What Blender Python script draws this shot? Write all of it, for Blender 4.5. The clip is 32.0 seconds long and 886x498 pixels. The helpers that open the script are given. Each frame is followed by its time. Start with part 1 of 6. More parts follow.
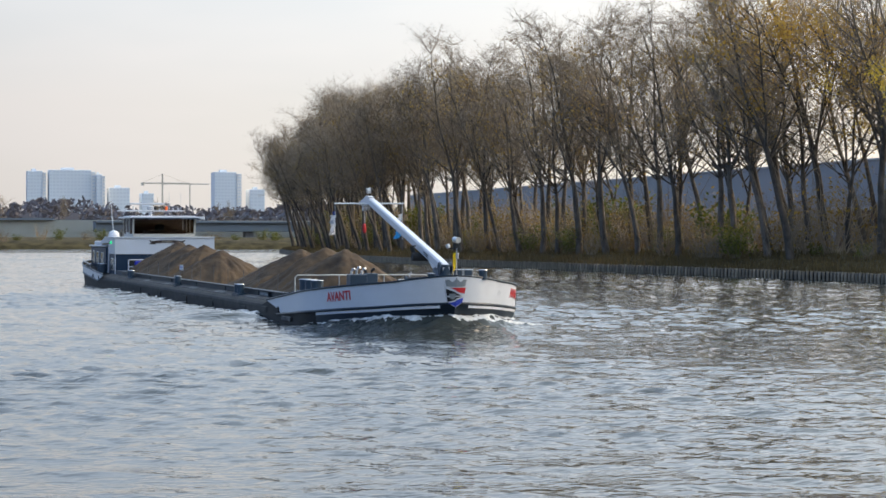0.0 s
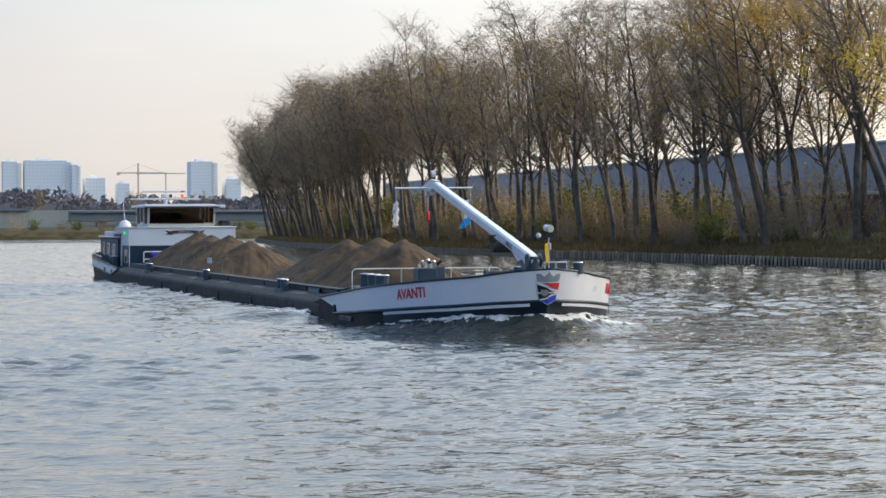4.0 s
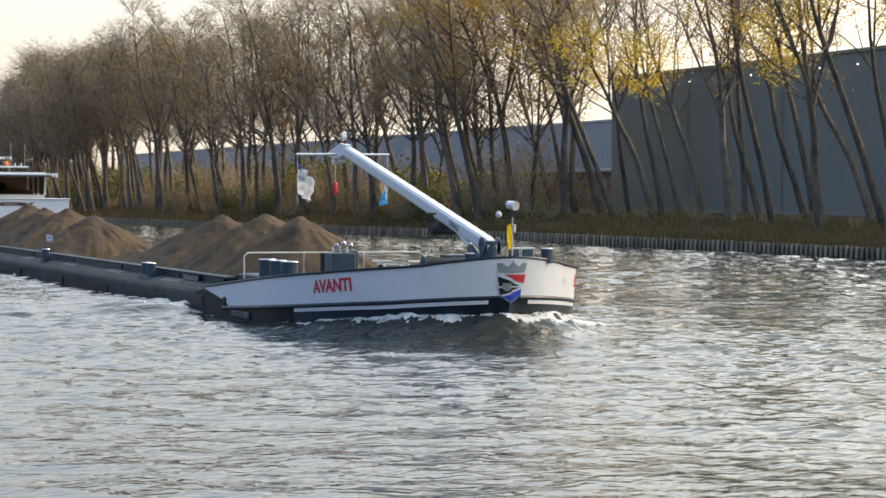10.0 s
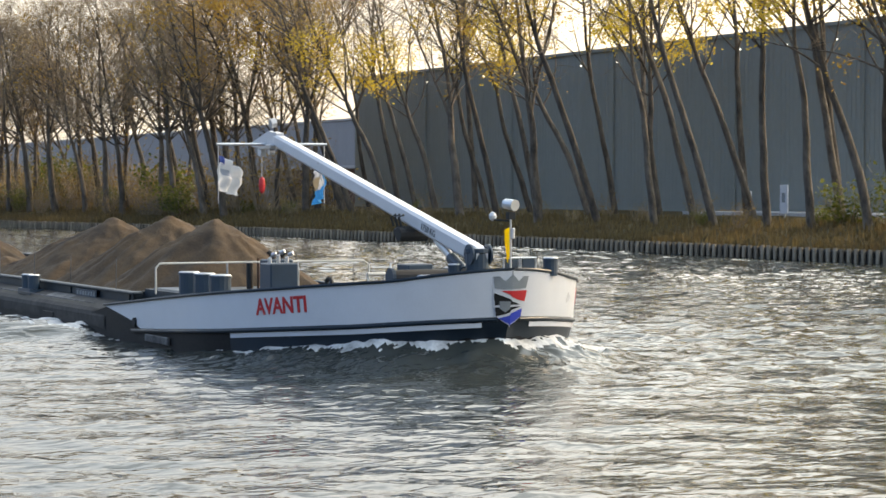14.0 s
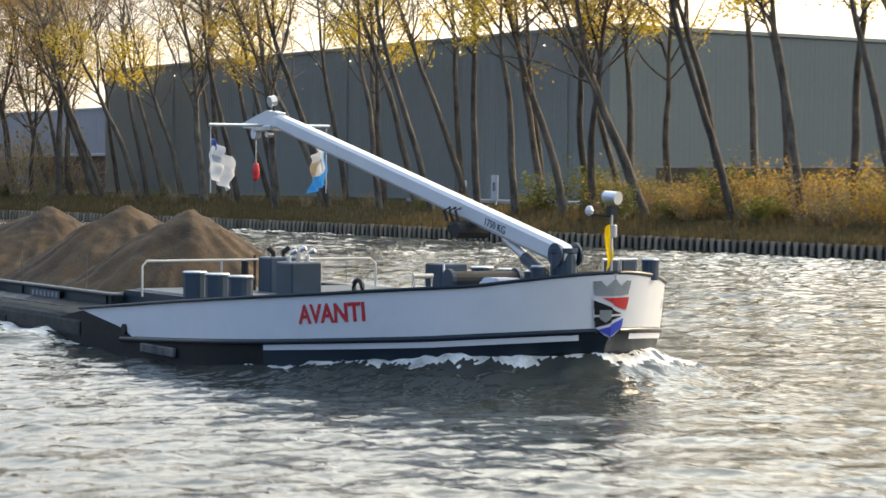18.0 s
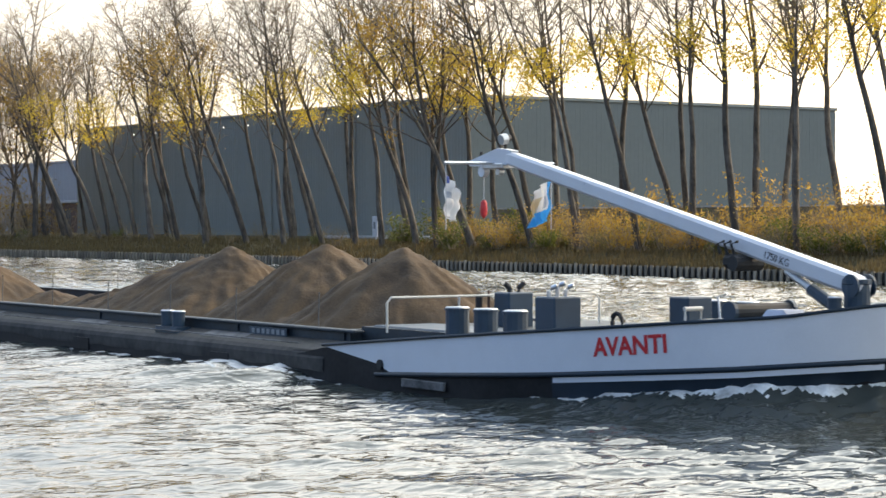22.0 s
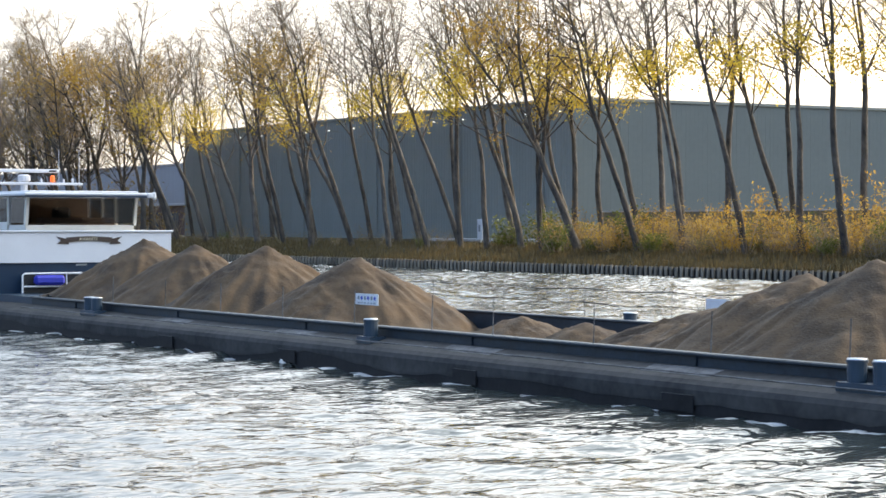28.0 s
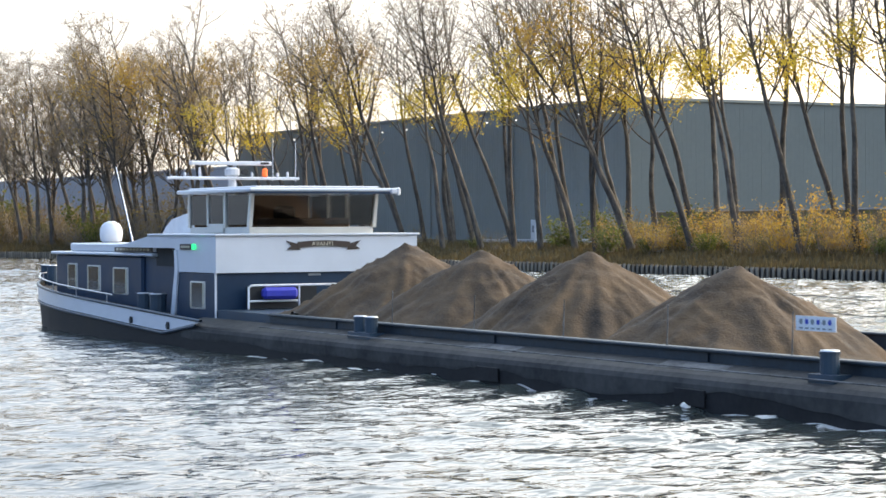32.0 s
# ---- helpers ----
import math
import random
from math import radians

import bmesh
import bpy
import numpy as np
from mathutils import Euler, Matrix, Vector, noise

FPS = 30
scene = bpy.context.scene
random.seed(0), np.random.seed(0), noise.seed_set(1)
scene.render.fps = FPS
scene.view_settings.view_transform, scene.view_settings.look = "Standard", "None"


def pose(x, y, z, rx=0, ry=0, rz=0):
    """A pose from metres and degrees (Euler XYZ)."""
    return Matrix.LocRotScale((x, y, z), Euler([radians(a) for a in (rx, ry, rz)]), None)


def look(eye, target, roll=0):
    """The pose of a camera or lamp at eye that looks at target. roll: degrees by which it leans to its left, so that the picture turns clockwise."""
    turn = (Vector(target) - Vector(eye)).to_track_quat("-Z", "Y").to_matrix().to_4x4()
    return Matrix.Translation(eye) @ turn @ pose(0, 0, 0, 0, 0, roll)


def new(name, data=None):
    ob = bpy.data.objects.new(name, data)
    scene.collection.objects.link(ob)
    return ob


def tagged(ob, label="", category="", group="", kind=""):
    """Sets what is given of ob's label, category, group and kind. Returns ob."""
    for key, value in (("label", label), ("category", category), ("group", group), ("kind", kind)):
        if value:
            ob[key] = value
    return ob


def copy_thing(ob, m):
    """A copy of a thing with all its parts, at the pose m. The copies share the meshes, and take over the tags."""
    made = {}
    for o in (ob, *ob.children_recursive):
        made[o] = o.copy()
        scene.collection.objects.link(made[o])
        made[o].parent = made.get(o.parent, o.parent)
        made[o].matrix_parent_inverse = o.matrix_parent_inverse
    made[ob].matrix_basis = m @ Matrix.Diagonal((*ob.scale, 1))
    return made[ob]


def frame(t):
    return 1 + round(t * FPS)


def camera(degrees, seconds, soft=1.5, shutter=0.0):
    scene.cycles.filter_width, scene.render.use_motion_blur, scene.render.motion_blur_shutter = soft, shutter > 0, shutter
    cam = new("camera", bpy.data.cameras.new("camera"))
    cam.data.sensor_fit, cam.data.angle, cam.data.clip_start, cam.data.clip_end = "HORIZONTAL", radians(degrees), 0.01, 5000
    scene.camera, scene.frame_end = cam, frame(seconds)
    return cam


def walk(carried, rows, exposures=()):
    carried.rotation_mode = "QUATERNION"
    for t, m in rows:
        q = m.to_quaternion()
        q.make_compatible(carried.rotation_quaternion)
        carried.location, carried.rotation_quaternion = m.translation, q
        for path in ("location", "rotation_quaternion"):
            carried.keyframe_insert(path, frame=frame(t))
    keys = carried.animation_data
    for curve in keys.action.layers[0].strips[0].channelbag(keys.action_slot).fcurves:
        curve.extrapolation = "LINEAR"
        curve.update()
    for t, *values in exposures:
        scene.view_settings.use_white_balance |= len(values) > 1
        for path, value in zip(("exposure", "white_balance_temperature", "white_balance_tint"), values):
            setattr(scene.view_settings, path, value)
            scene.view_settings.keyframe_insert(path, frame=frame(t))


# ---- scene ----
# World: x runs along the canal the way the barge goes, y across it away from the near bank, z up from the water.
cam = camera(23.25, 32.0, soft=1.6, shutter=0.3)
CAMERA_ROWS = [
    (0.0, -63.41, 19.63, 77.271, -0.451, 0.11), (0.5, -63.42, 19.64, 77.213, -0.535, 0.01), (1.0, -63.42, 19.66, 77.186, -0.615, -0.01),
    (1.5, -63.45, 19.68, 77.166, -0.674, 0.01), (2.0, -63.49, 19.7, 77.126, -0.691, -0.12), (2.5, -63.56, 19.73, 77.034, -0.661, -0.15),
    (3.0, -63.66, 19.74, 76.91, -0.664, -0.15), (3.5, -63.79, 19.8, 76.79, -0.709, -0.2), (5.5, -64.4, 20.02, 76.06, -1.07, -0.41),
    (6.0, -64.57, 20.04, 75.709, -1.146, -0.42), (6.5, -64.67, 20.05, 75.19, -1.18, -0.36), (7.0, -64.66, 20.05, 74.451, -1.229, -0.22),
    (7.5, -64.46, 20.02, 73.571, -1.307, -0.19), (8.0, -63.94, 19.98, 72.601, -1.389, 0.05), (8.5, -62.99, 20.0, 71.702, -1.402, 0.12),
    (9.0, -61.68, 20.03, 70.957, -1.434, 0.18), (9.5, -60.11, 20.06, 70.292, -1.468, 0.38), (10.0, -58.57, 20.07, 69.732, -1.463, 0.31),
    (10.5, -57.21, 20.07, 69.176, -1.509, 0.29), (11.0, -56.1, 20.07, 68.541, -1.52, 0.32), (11.5, -55.31, 20.07, 67.886, -1.522, 0.33),
    (12.0, -54.71, 20.04, 67.104, -1.519, 0.33), (12.5, -54.1, 19.98, 66.276, -1.541, 0.14), (13.0, -53.37, 19.82, 65.355, -1.538, 0.16),
    (13.5, -52.36, 19.63, 64.451, -1.527, 0.05), (14.0, -51.04, 19.44, 63.622, -1.539, -0.02), (14.5, -49.7, 19.17, 62.774, -1.525, 0.21),
    (15.0, -48.65, 18.73, 61.869, -1.572, 0.24), (15.5, -47.82, 18.2, 60.823, -1.593, 0.31), (17.5, -44.67, 16.14, 57.354, -1.926, 0.52),
    (18.0, -37.62, 12.83, 56.889, -1.825, 0.48), (18.5, -26.19, 8.92, 57.062, -1.535, 0.4), (19.0, -13.32, 4.4, 57.277, -1.242, 0.26),
    (19.5, -1.38, 0.46, 57.589, -0.96, 0.12), (20.0, 0.0, 0.0, 57.078, -0.851, 0.2), (20.5, 0.0, 0.0, 56.723, -0.778, 0.17),
    (21.0, 0.0, 0.0, 56.616, -0.747, 0.12), (21.5, 0.0, 0.0, 56.728, -0.721, -0.03), (22.0, 0.0, 0.0, 56.972, -0.71, -0.04),
    (22.5, 0.0, 0.0, 57.222, -0.73, 0.05), (23.0, 0.0, 0.0, 57.514, -0.749, -0.03), (23.5, 0.0, 0.0, 57.821, -0.765, -0.05),
    (24.0, 0.0, 0.0, 58.087, -0.753, 0.0), (24.5, 0.0, 0.0, 58.277, -0.688, 0.08), (25.0, 0.0, 0.0, 58.471, -0.628, -0.01),
    (25.5, 0.0, 0.0, 58.7, -0.581, -0.01), (27.5, 0.0, 0.0, 59.628, -0.576, 0.06), (28.0, 0.0, 0.0, 59.764, -0.628, 0.03),
    (28.5, 0.0, 0.0, 59.858, -0.773, 0.01), (29.0, 0.0, 0.0, 59.985, -0.917, -0.09), (29.5, 0.0, 0.0, 60.118, -1.03, -0.04),
    (30.0, 0.0, 0.0, 60.325, -1.012, -0.21), (30.5, 0.0, 0.0, 60.572, -0.945, -0.22), (31.0, 0.0, 0.0, 60.849, -0.826, -0.29),
    (31.5, 0.0, 0.0, 61.052, -0.719, -0.31), (32.0, 0.0, 0.0, 61.191, -0.599, -0.27),
]
BARGE_ROWS = [
    (0.0, -136.04, 37.1, 3.46), (0.5, -134.8, 37.32, 3.45), (1.0, -133.54, 37.5, 3.45),
    (1.5, -132.27, 37.66, 3.44), (2.0, -131.0, 37.82, 3.43), (2.5, -129.75, 37.97, 3.41),
    (3.0, -128.55, 38.13, 3.37), (3.5, -127.42, 38.36, 3.32), (5.5, -123.07, 39.27, 3.03),
    (6.0, -121.93, 39.34, 2.93), (6.5, -120.66, 39.56, 2.81), (7.0, -119.22, 39.67, 2.66),
    (7.5, -117.51, 39.71, 2.52), (8.0, -115.5, 39.72, 2.37), (8.5, -113.21, 39.73, 2.21),
    (9.0, -110.74, 39.74, 2.04), (9.5, -108.21, 39.96, 1.84), (10.0, -105.69, 40.1, 1.61),
    (10.5, -103.19, 40.17, 1.38), (11.0, -100.73, 40.21, 1.15), (11.5, -98.35, 40.15, 0.92),
    (12.0, -96.01, 40.05, 0.7), (12.5, -93.71, 39.89, 0.49), (13.0, -91.4, 39.7, 0.3),
    (13.5, -89.05, 39.6, 0.11), (14.0, -86.62, 39.6, -0.07), (14.5, -84.18, 39.56, -0.23),
    (15.0, -81.87, 39.31, -0.39), (15.5, -79.67, 38.93, -0.54), (17.5, -71.11, 37.46, -1.14),
    (18.0, -64.67, 35.21, -1.26), (18.5, -55.2, 32.79, -0.88), (19.0, -44.33, 29.72, -0.6),
    (19.5, -34.69, 27.43, -0.13), (20.0, -32.14, 27.3, 0.0), (20.5, -30.32, 27.3, 0.0),
    (21.0, -28.5, 27.3, 0.0), (21.5, -26.67, 27.3, 0.0), (22.0, -24.85, 27.3, 0.0),
    (22.5, -23.03, 27.3, 0.0), (23.0, -21.21, 27.3, 0.0), (23.5, -19.39, 27.3, 0.0),
    (24.0, -17.56, 27.3, 0.0), (24.5, -15.73, 27.3, 0.0), (25.0, -13.89, 27.3, 0.0),
    (25.5, -12.05, 27.3, 0.0), (27.5, -4.7, 27.3, 0.0), (28.0, -2.87, 27.3, 0.0),
    (28.5, -1.04, 27.3, 0.0), (29.0, 0.79, 27.3, 0.0), (29.5, 2.62, 27.3, 0.0),
    (30.0, 4.45, 27.3, 0.0), (30.5, 6.28, 27.3, 0.0), (31.0, 8.12, 27.3, 0.0),
    (31.5, 9.95, 27.3, 0.0), (32.0, 11.79, 27.3, 0.0),
]


def cam_pose(t, u, v, yaw, pitch, roll):
    eye = float(np.interp(t, (0, 18, 19, 20, 23), (3.62, 3.61, 3.57, 3.50, 3.45)))
    return pose(u, v, eye, 90 + pitch, 0, yaw) @ pose(0, 0, 0, 0, 0, roll)


walk(cam, [(t, cam_pose(t, u, v, a, p, r)) for t, u, v, a, p, r in CAMERA_ROWS],
     exposures=[(0.0, -0.15, 6700, 10), (8.0, -0.02, 7150, 10), (14.0, 0.26, 7900, 10), (22.0, 0.28, 7400, 10), (27.0, 0.46, 6950, 10), (32.0, 0.46, 6850, 10)])

# ---------------------------------------------------------------- light
SUN_AZ, SUN_EL = math.atan2(-0.09, 1.0), radians(27)
world = bpy.data.worlds.new("sky")
scene.world = world
world.use_nodes = True
wt = world.node_tree
for n in list(wt.nodes):
    wt.nodes.remove(n)
w_out, w_bg, w_sky = wt.nodes.new("ShaderNodeOutputWorld"), wt.nodes.new("ShaderNodeBackground"), wt.nodes.new("ShaderNodeTexSky")
w_sky.sky_type, w_sky.sun_disc = "NISHITA", False
w_sky.sun_elevation, w_sky.sun_rotation = SUN_EL, SUN_AZ
w_sky.air_density, w_sky.dust_density, w_sky.ozone_density = 1.0, 1.0, 3.0
w_bg.inputs["Strength"].default_value = 0.15
w_mix, w_noise, w_ramp, w_co, w_map = (wt.nodes.new(k) for k in (
    "ShaderNodeMix", "ShaderNodeTexNoise", "ShaderNodeValToRGB", "ShaderNodeTexCoord", "ShaderNodeMapping"))
w_mix.data_type = "RGBA"
w_map.inputs["Scale"].default_value = (1.2, 1.2, 5.0)
w_noise.inputs["Scale"].default_value, w_noise.inputs["Detail"].default_value = 2.2, 4
w_ramp.color_ramp.elements[0].position, w_ramp.color_ramp.elements[0].color = 0.36, (0.62, 0.62, 0.62, 1)
w_ramp.color_ramp.elements[1].position, w_ramp.color_ramp.elements[1].color = 0.70, (0.94, 0.94, 0.94, 1)
w_dot, w_cloud = wt.nodes.new("ShaderNodeVectorMath"), wt.nodes.new("ShaderNodeValToRGB")
w_dot.operation = "DOT_PRODUCT"
w_dot.inputs[1].default_value = (math.sin(SUN_AZ) * math.cos(SUN_EL), math.cos(SUN_AZ) * math.cos(SUN_EL), math.sin(SUN_EL))
w_half = wt.nodes.new("ShaderNodeMapRange")
w_half.inputs["From Min"].default_value = -1.0
w_scale = wt.nodes.new("ShaderNodeVectorMath")
w_scale.operation = "MULTIPLY"
w_sep, w_rise = wt.nodes.new("ShaderNodeSeparateXYZ"), wt.nodes.new("ShaderNodeValToRGB")
heights = w_rise.color_ramp.elements
heights[0].color, heights[1].color = (9.2, 8.8, 8.6, 1), (5.0, 6.0, 7.6, 1)
for pos, tone in ((0.06, (9.6, 9.3, 9.2)), (0.11, (9.6, 9.9, 10.3)), (0.34, (13.2, 16.4, 20.8)), (0.70, (9.5, 13.2, 19.0))):
    heights.new(pos).color = (*tone, 1)
wt.links.new(w_co.outputs["Generated"], w_sep.inputs[0])
wt.links.new(w_sep.outputs["Z"], w_rise.inputs["Fac"])
wt.links.new(w_rise.outputs["Color"], w_scale.inputs[1])
tones = w_cloud.color_ramp.elements
tones[0].color, tones[1].color = (0.17, 0.26, 0.43, 1), (2.2, 2.0, 1.75, 1)
for pos, tone in ((0.40, (0.25, 0.34, 0.50)), (0.50, (0.46, 0.50, 0.56)), (0.54, (0.58, 0.58, 0.59)), (0.64, (0.75, 0.74, 0.73)), (0.75, (1.10, 1.02, 0.93)), (0.88, (1.68, 1.44, 1.16))):
    tones.new(pos).color = (*tone, 1)
wt.links.new(w_co.outputs["Generated"], w_dot.inputs[0])
wt.links.new(w_dot.outputs["Value"], w_half.inputs["Value"])
wt.links.new(w_half.outputs["Result"], w_cloud.inputs["Fac"])
wt.links.new(w_cloud.outputs["Color"], w_scale.inputs[0])
wt.links.new(w_scale.outputs["Vector"], w_mix.inputs[7])
wt.links.new(w_co.outputs["Generated"], w_map.inputs["Vector"])
wt.links.new(w_map.outputs["Vector"], w_noise.inputs["Vector"])
wt.links.new(w_noise.outputs["Fac"], w_ramp.inputs["Fac"])
wt.links.new(w_ramp.outputs["Color"], w_mix.inputs[0])
wt.links.new(w_sky.outputs["Color"], w_mix.inputs[6])
wt.links.new(w_mix.outputs[2], w_bg.inputs["Color"])
wt.links.new(w_bg.outputs["Background"], w_out.inputs["Surface"])

sun_data = bpy.data.lights.new("sun", "SUN")
sun_data.energy, sun_data.angle, sun_data.color = 3.2, radians(0.6), (1.0, 0.80, 0.56)
sun = new("sun", sun_data)
sun.matrix_world = look((0, 0, 0), (-math.sin(SUN_AZ) * math.cos(SUN_EL), -math.cos(SUN_AZ) * math.cos(SUN_EL), -math.sin(SUN_EL)))
sun.location = (60, 40, 90)


# ---------------------------------------------------------------- materials
def material(name, color, rough=0.6, metal=0.0, vary=0.25, scale=3.0, fine=40.0, bump=0.15, gloss=0.5, tint=None, stretch=(1, 1, 1), random_tint=0.0, depth=0.02):
    """A surface with two scales of variation, a fine relief and, where asked, a tint that differs from object to object."""
    m = bpy.data.materials.new(name)
    m.use_nodes = True
    nt = m.node_tree
    b = nt.nodes["Principled BSDF"]
    b.inputs["Metallic"].default_value, b.inputs["Specular IOR Level"].default_value = metal, gloss
    co, mp = nt.nodes.new("ShaderNodeTexCoord"), nt.nodes.new("ShaderNodeMapping")
    mp.inputs["Scale"].default_value = stretch
    nt.links.new(co.outputs["Object"], mp.inputs["Vector"])
    n1, n2 = nt.nodes.new("ShaderNodeTexNoise"), nt.nodes.new("ShaderNodeTexNoise")
    n1.inputs["Scale"].default_value, n1.inputs["Detail"].default_value = scale, 5
    n2.inputs["Scale"].default_value, n2.inputs["Detail"].default_value = fine, 3
    for n in (n1, n2):
        nt.links.new(mp.outputs["Vector"], n.inputs["Vector"])
    add = nt.nodes.new("ShaderNodeMath")
    add.operation = "MULTIPLY_ADD"
    nt.links.new(n2.outputs["Fac"], add.inputs[0])
    add.inputs[1].default_value = 0.45
    nt.links.new(n1.outputs["Fac"], add.inputs[2])
    ramp = nt.nodes.new("ShaderNodeValToRGB")
    c, t = Vector(color), Vector(tint if tint else color)
    ramp.color_ramp.elements[0].position, ramp.color_ramp.elements[1].position = 0.45, 1.0
    ramp.color_ramp.elements[0].color = (*(c * (1 - vary)), 1)
    ramp.color_ramp.elements[1].color = (*(t * (1 + vary)), 1)
    nt.links.new(add.outputs[0], ramp.inputs["Fac"])
    last = ramp.outputs["Color"]
    if random_tint:
        info, hsv = nt.nodes.new("ShaderNodeObjectInfo"), nt.nodes.new("ShaderNodeHueSaturation")
        mr = nt.nodes.new("ShaderNodeMapRange")
        mr.inputs["To Min"].default_value, mr.inputs["To Max"].default_value = 1 - random_tint, 1 + random_tint
        nt.links.new(info.outputs["Random"], mr.inputs["Value"])
        nt.links.new(mr.outputs["Result"], hsv.inputs["Value"])
        nt.links.new(last, hsv.inputs["Color"])
        last = hsv.outputs["Color"]
    nt.links.new(last, b.inputs["Base Color"])
    rr = nt.nodes.new("ShaderNodeMapRange")
    rr.inputs["To Min"].default_value, rr.inputs["To Max"].default_value = max(rough - 0.12, 0.03), min(rough + 0.12, 1)
    nt.links.new(n1.outputs["Fac"], rr.inputs["Value"])
    nt.links.new(rr.outputs["Result"], b.inputs["Roughness"])
    if bump:
        bp = nt.nodes.new("ShaderNodeBump")
        bp.inputs["Strength"].default_value, bp.inputs["Distance"].default_value = bump, depth
        nt.links.new(add.outputs[0], bp.inputs["Height"])
        nt.links.new(bp.outputs["Normal"], b.inputs["Normal"])
    return m


def leaf_material(name, color, tint):
    """Leaves that let some light through; each clump has its own shade."""
    m = bpy.data.materials.new(name)
    m.use_nodes = True
    nt = m.node_tree
    b = nt.nodes["Principled BSDF"]
    geo, ramp = nt.nodes.new("ShaderNodeNewGeometry"), nt.nodes.new("ShaderNodeValToRGB")
    ramp.color_ramp.elements[0].color, ramp.color_ramp.elements[1].color = (*color, 1), (*tint, 1)
    nt.links.new(geo.outputs["Random Per Island"], ramp.inputs["Fac"])
    nt.links.new(ramp.outputs["Color"], b.inputs["Base Color"])
    b.inputs["Roughness"].default_value = 0.6
    tr, mx = nt.nodes.new("ShaderNodeBsdfTranslucent"), nt.nodes.new("ShaderNodeMixShader")
    nt.links.new(ramp.outputs["Color"], tr.inputs["Color"])
    mx.inputs[0].default_value = 0.58
    nt.links.new(b.outputs[0], mx.inputs[1])
    nt.links.new(tr.outputs[0], mx.inputs[2])
    nt.links.new(mx.outputs[0], nt.nodes["Material Output"].inputs["Surface"])
    return m


def glow(name, color, strength):
    m = bpy.data.materials.new(name)
    m.use_nodes = True
    b = m.node_tree.nodes["Principled BSDF"]
    b.inputs["Base Color"].default_value = (*color, 1)
    b.inputs["Emission Color"].default_value = (*color, 1)
    b.inputs["Emission Strength"].default_value = strength
    return m


def glass(name, color=(0.9, 0.92, 0.95), mix=0.45):
    """Window glass: mirror-like at a slant, else clear to the room behind it."""
    m = bpy.data.materials.new(name)
    m.use_nodes = True
    nt = m.node_tree
    nt.nodes.remove(nt.nodes["Principled BSDF"])
    gl, tr, mx, fr = (nt.nodes.new(k) for k in ("ShaderNodeBsdfGlossy", "ShaderNodeBsdfTransparent", "ShaderNodeMixShader", "ShaderNodeFresnel"))
    gl.inputs["Roughness"].default_value = 0.03
    tr.inputs["Color"].default_value = (*[c * 0.75 for c in color], 1)
    fr.inputs["IOR"].default_value = 1.7
    nt.links.new(fr.outputs[0], mx.inputs[0])
    nt.links.new(tr.outputs[0], mx.inputs[1])
    nt.links.new(gl.outputs[0], mx.inputs[2])
    nt.links.new(mx.outputs[0], nt.nodes["Material Output"].inputs["Surface"])
    return m


def water_material(name, layers):
    m = bpy.data.materials.new(name)
    m.use_nodes = True
    nt = m.node_tree
    b = nt.nodes["Principled BSDF"]
    b.inputs["Base Color"].default_value = (0.040, 0.046, 0.042, 1)
    b.inputs["Roughness"].default_value = 0.015
    b.inputs["IOR"].default_value = 1.333
    co = nt.nodes.new("ShaderNodeTexCoord")
    total = None
    for scale, stretch, weight, detail, turn in layers:
        mp, no = nt.nodes.new("ShaderNodeMapping"), nt.nodes.new("ShaderNodeTexNoise")
        mp.inputs["Scale"].default_value, mp.inputs["Rotation"].default_value = stretch, (0, 0, turn)
        no.inputs["Scale"].default_value, no.inputs["Detail"].default_value = scale, detail
        no.inputs["Distortion"].default_value = 1.1
        nt.links.new(co.outputs["Object"], mp.inputs["Vector"])
        nt.links.new(mp.outputs["Vector"], no.inputs["Vector"])
        mul = nt.nodes.new("ShaderNodeMath")
        mul.operation = "MULTIPLY_ADD"
        nt.links.new(no.outputs["Fac"], mul.inputs[0])
        mul.inputs[1].default_value = weight
        if total:
            nt.links.new(total, mul.inputs[2])
        else:
            mul.inputs[2].default_value = 0
        total = mul.outputs[0]
    bp = nt.nodes.new("ShaderNodeBump")
    bp.inputs["Strength"].default_value, bp.inputs["Distance"].default_value = 1.0, 1.0
    nt.links.new(total, bp.inputs["Height"])
    nt.links.new(bp.outputs["Normal"], b.inputs["Normal"])
    return m


RIPPLES = ((2.6, (1.5, 0.8, 1), 0.026, 0.0, -0.4), (5.0, (1.4, 0.8, 1), 0.006, 0.0, -0.3))
M_WATER = water_material("canal_water", ((0.28, (1.0, 1.2, 1), 0.12, 0.0, 0.6), (0.65, (1.0, 1.0, 1), 0.11, 0.0, 1.3), (1.35, (1.3, 1.0, 1), 0.115, 0.3, 0.35), (4.2, (1.0, 1.0, 1), 0.016, 0.6, 0.9)))
M_WAVES = water_material("rippled_canal_water", RIPPLES)
M_WHITE = material("white_ship_paint", (0.61, 0.62, 0.64), 0.32, vary=0.06, scale=1.2, fine=30, bump=0.04)
M_NAVY = material("dark_blue_ship_paint", (0.010, 0.030, 0.062), 0.45, gloss=0.3, vary=0.2, scale=1.5, bump=0.05)
M_BOOT = material("dark_slate_bow_paint", (0.011, 0.022, 0.034), 0.4, gloss=0.35, vary=0.2, scale=1.5, bump=0.05)
M_BRICK = material("dull_red_brown_wall", (0.13, 0.085, 0.07), 0.9, vary=0.25, scale=0.6, fine=6, bump=0.2)
M_WALLB = material("olive_brown_yard_wall", (0.17, 0.145, 0.09), 0.9, vary=0.25, scale=0.5, fine=5, bump=0.3)
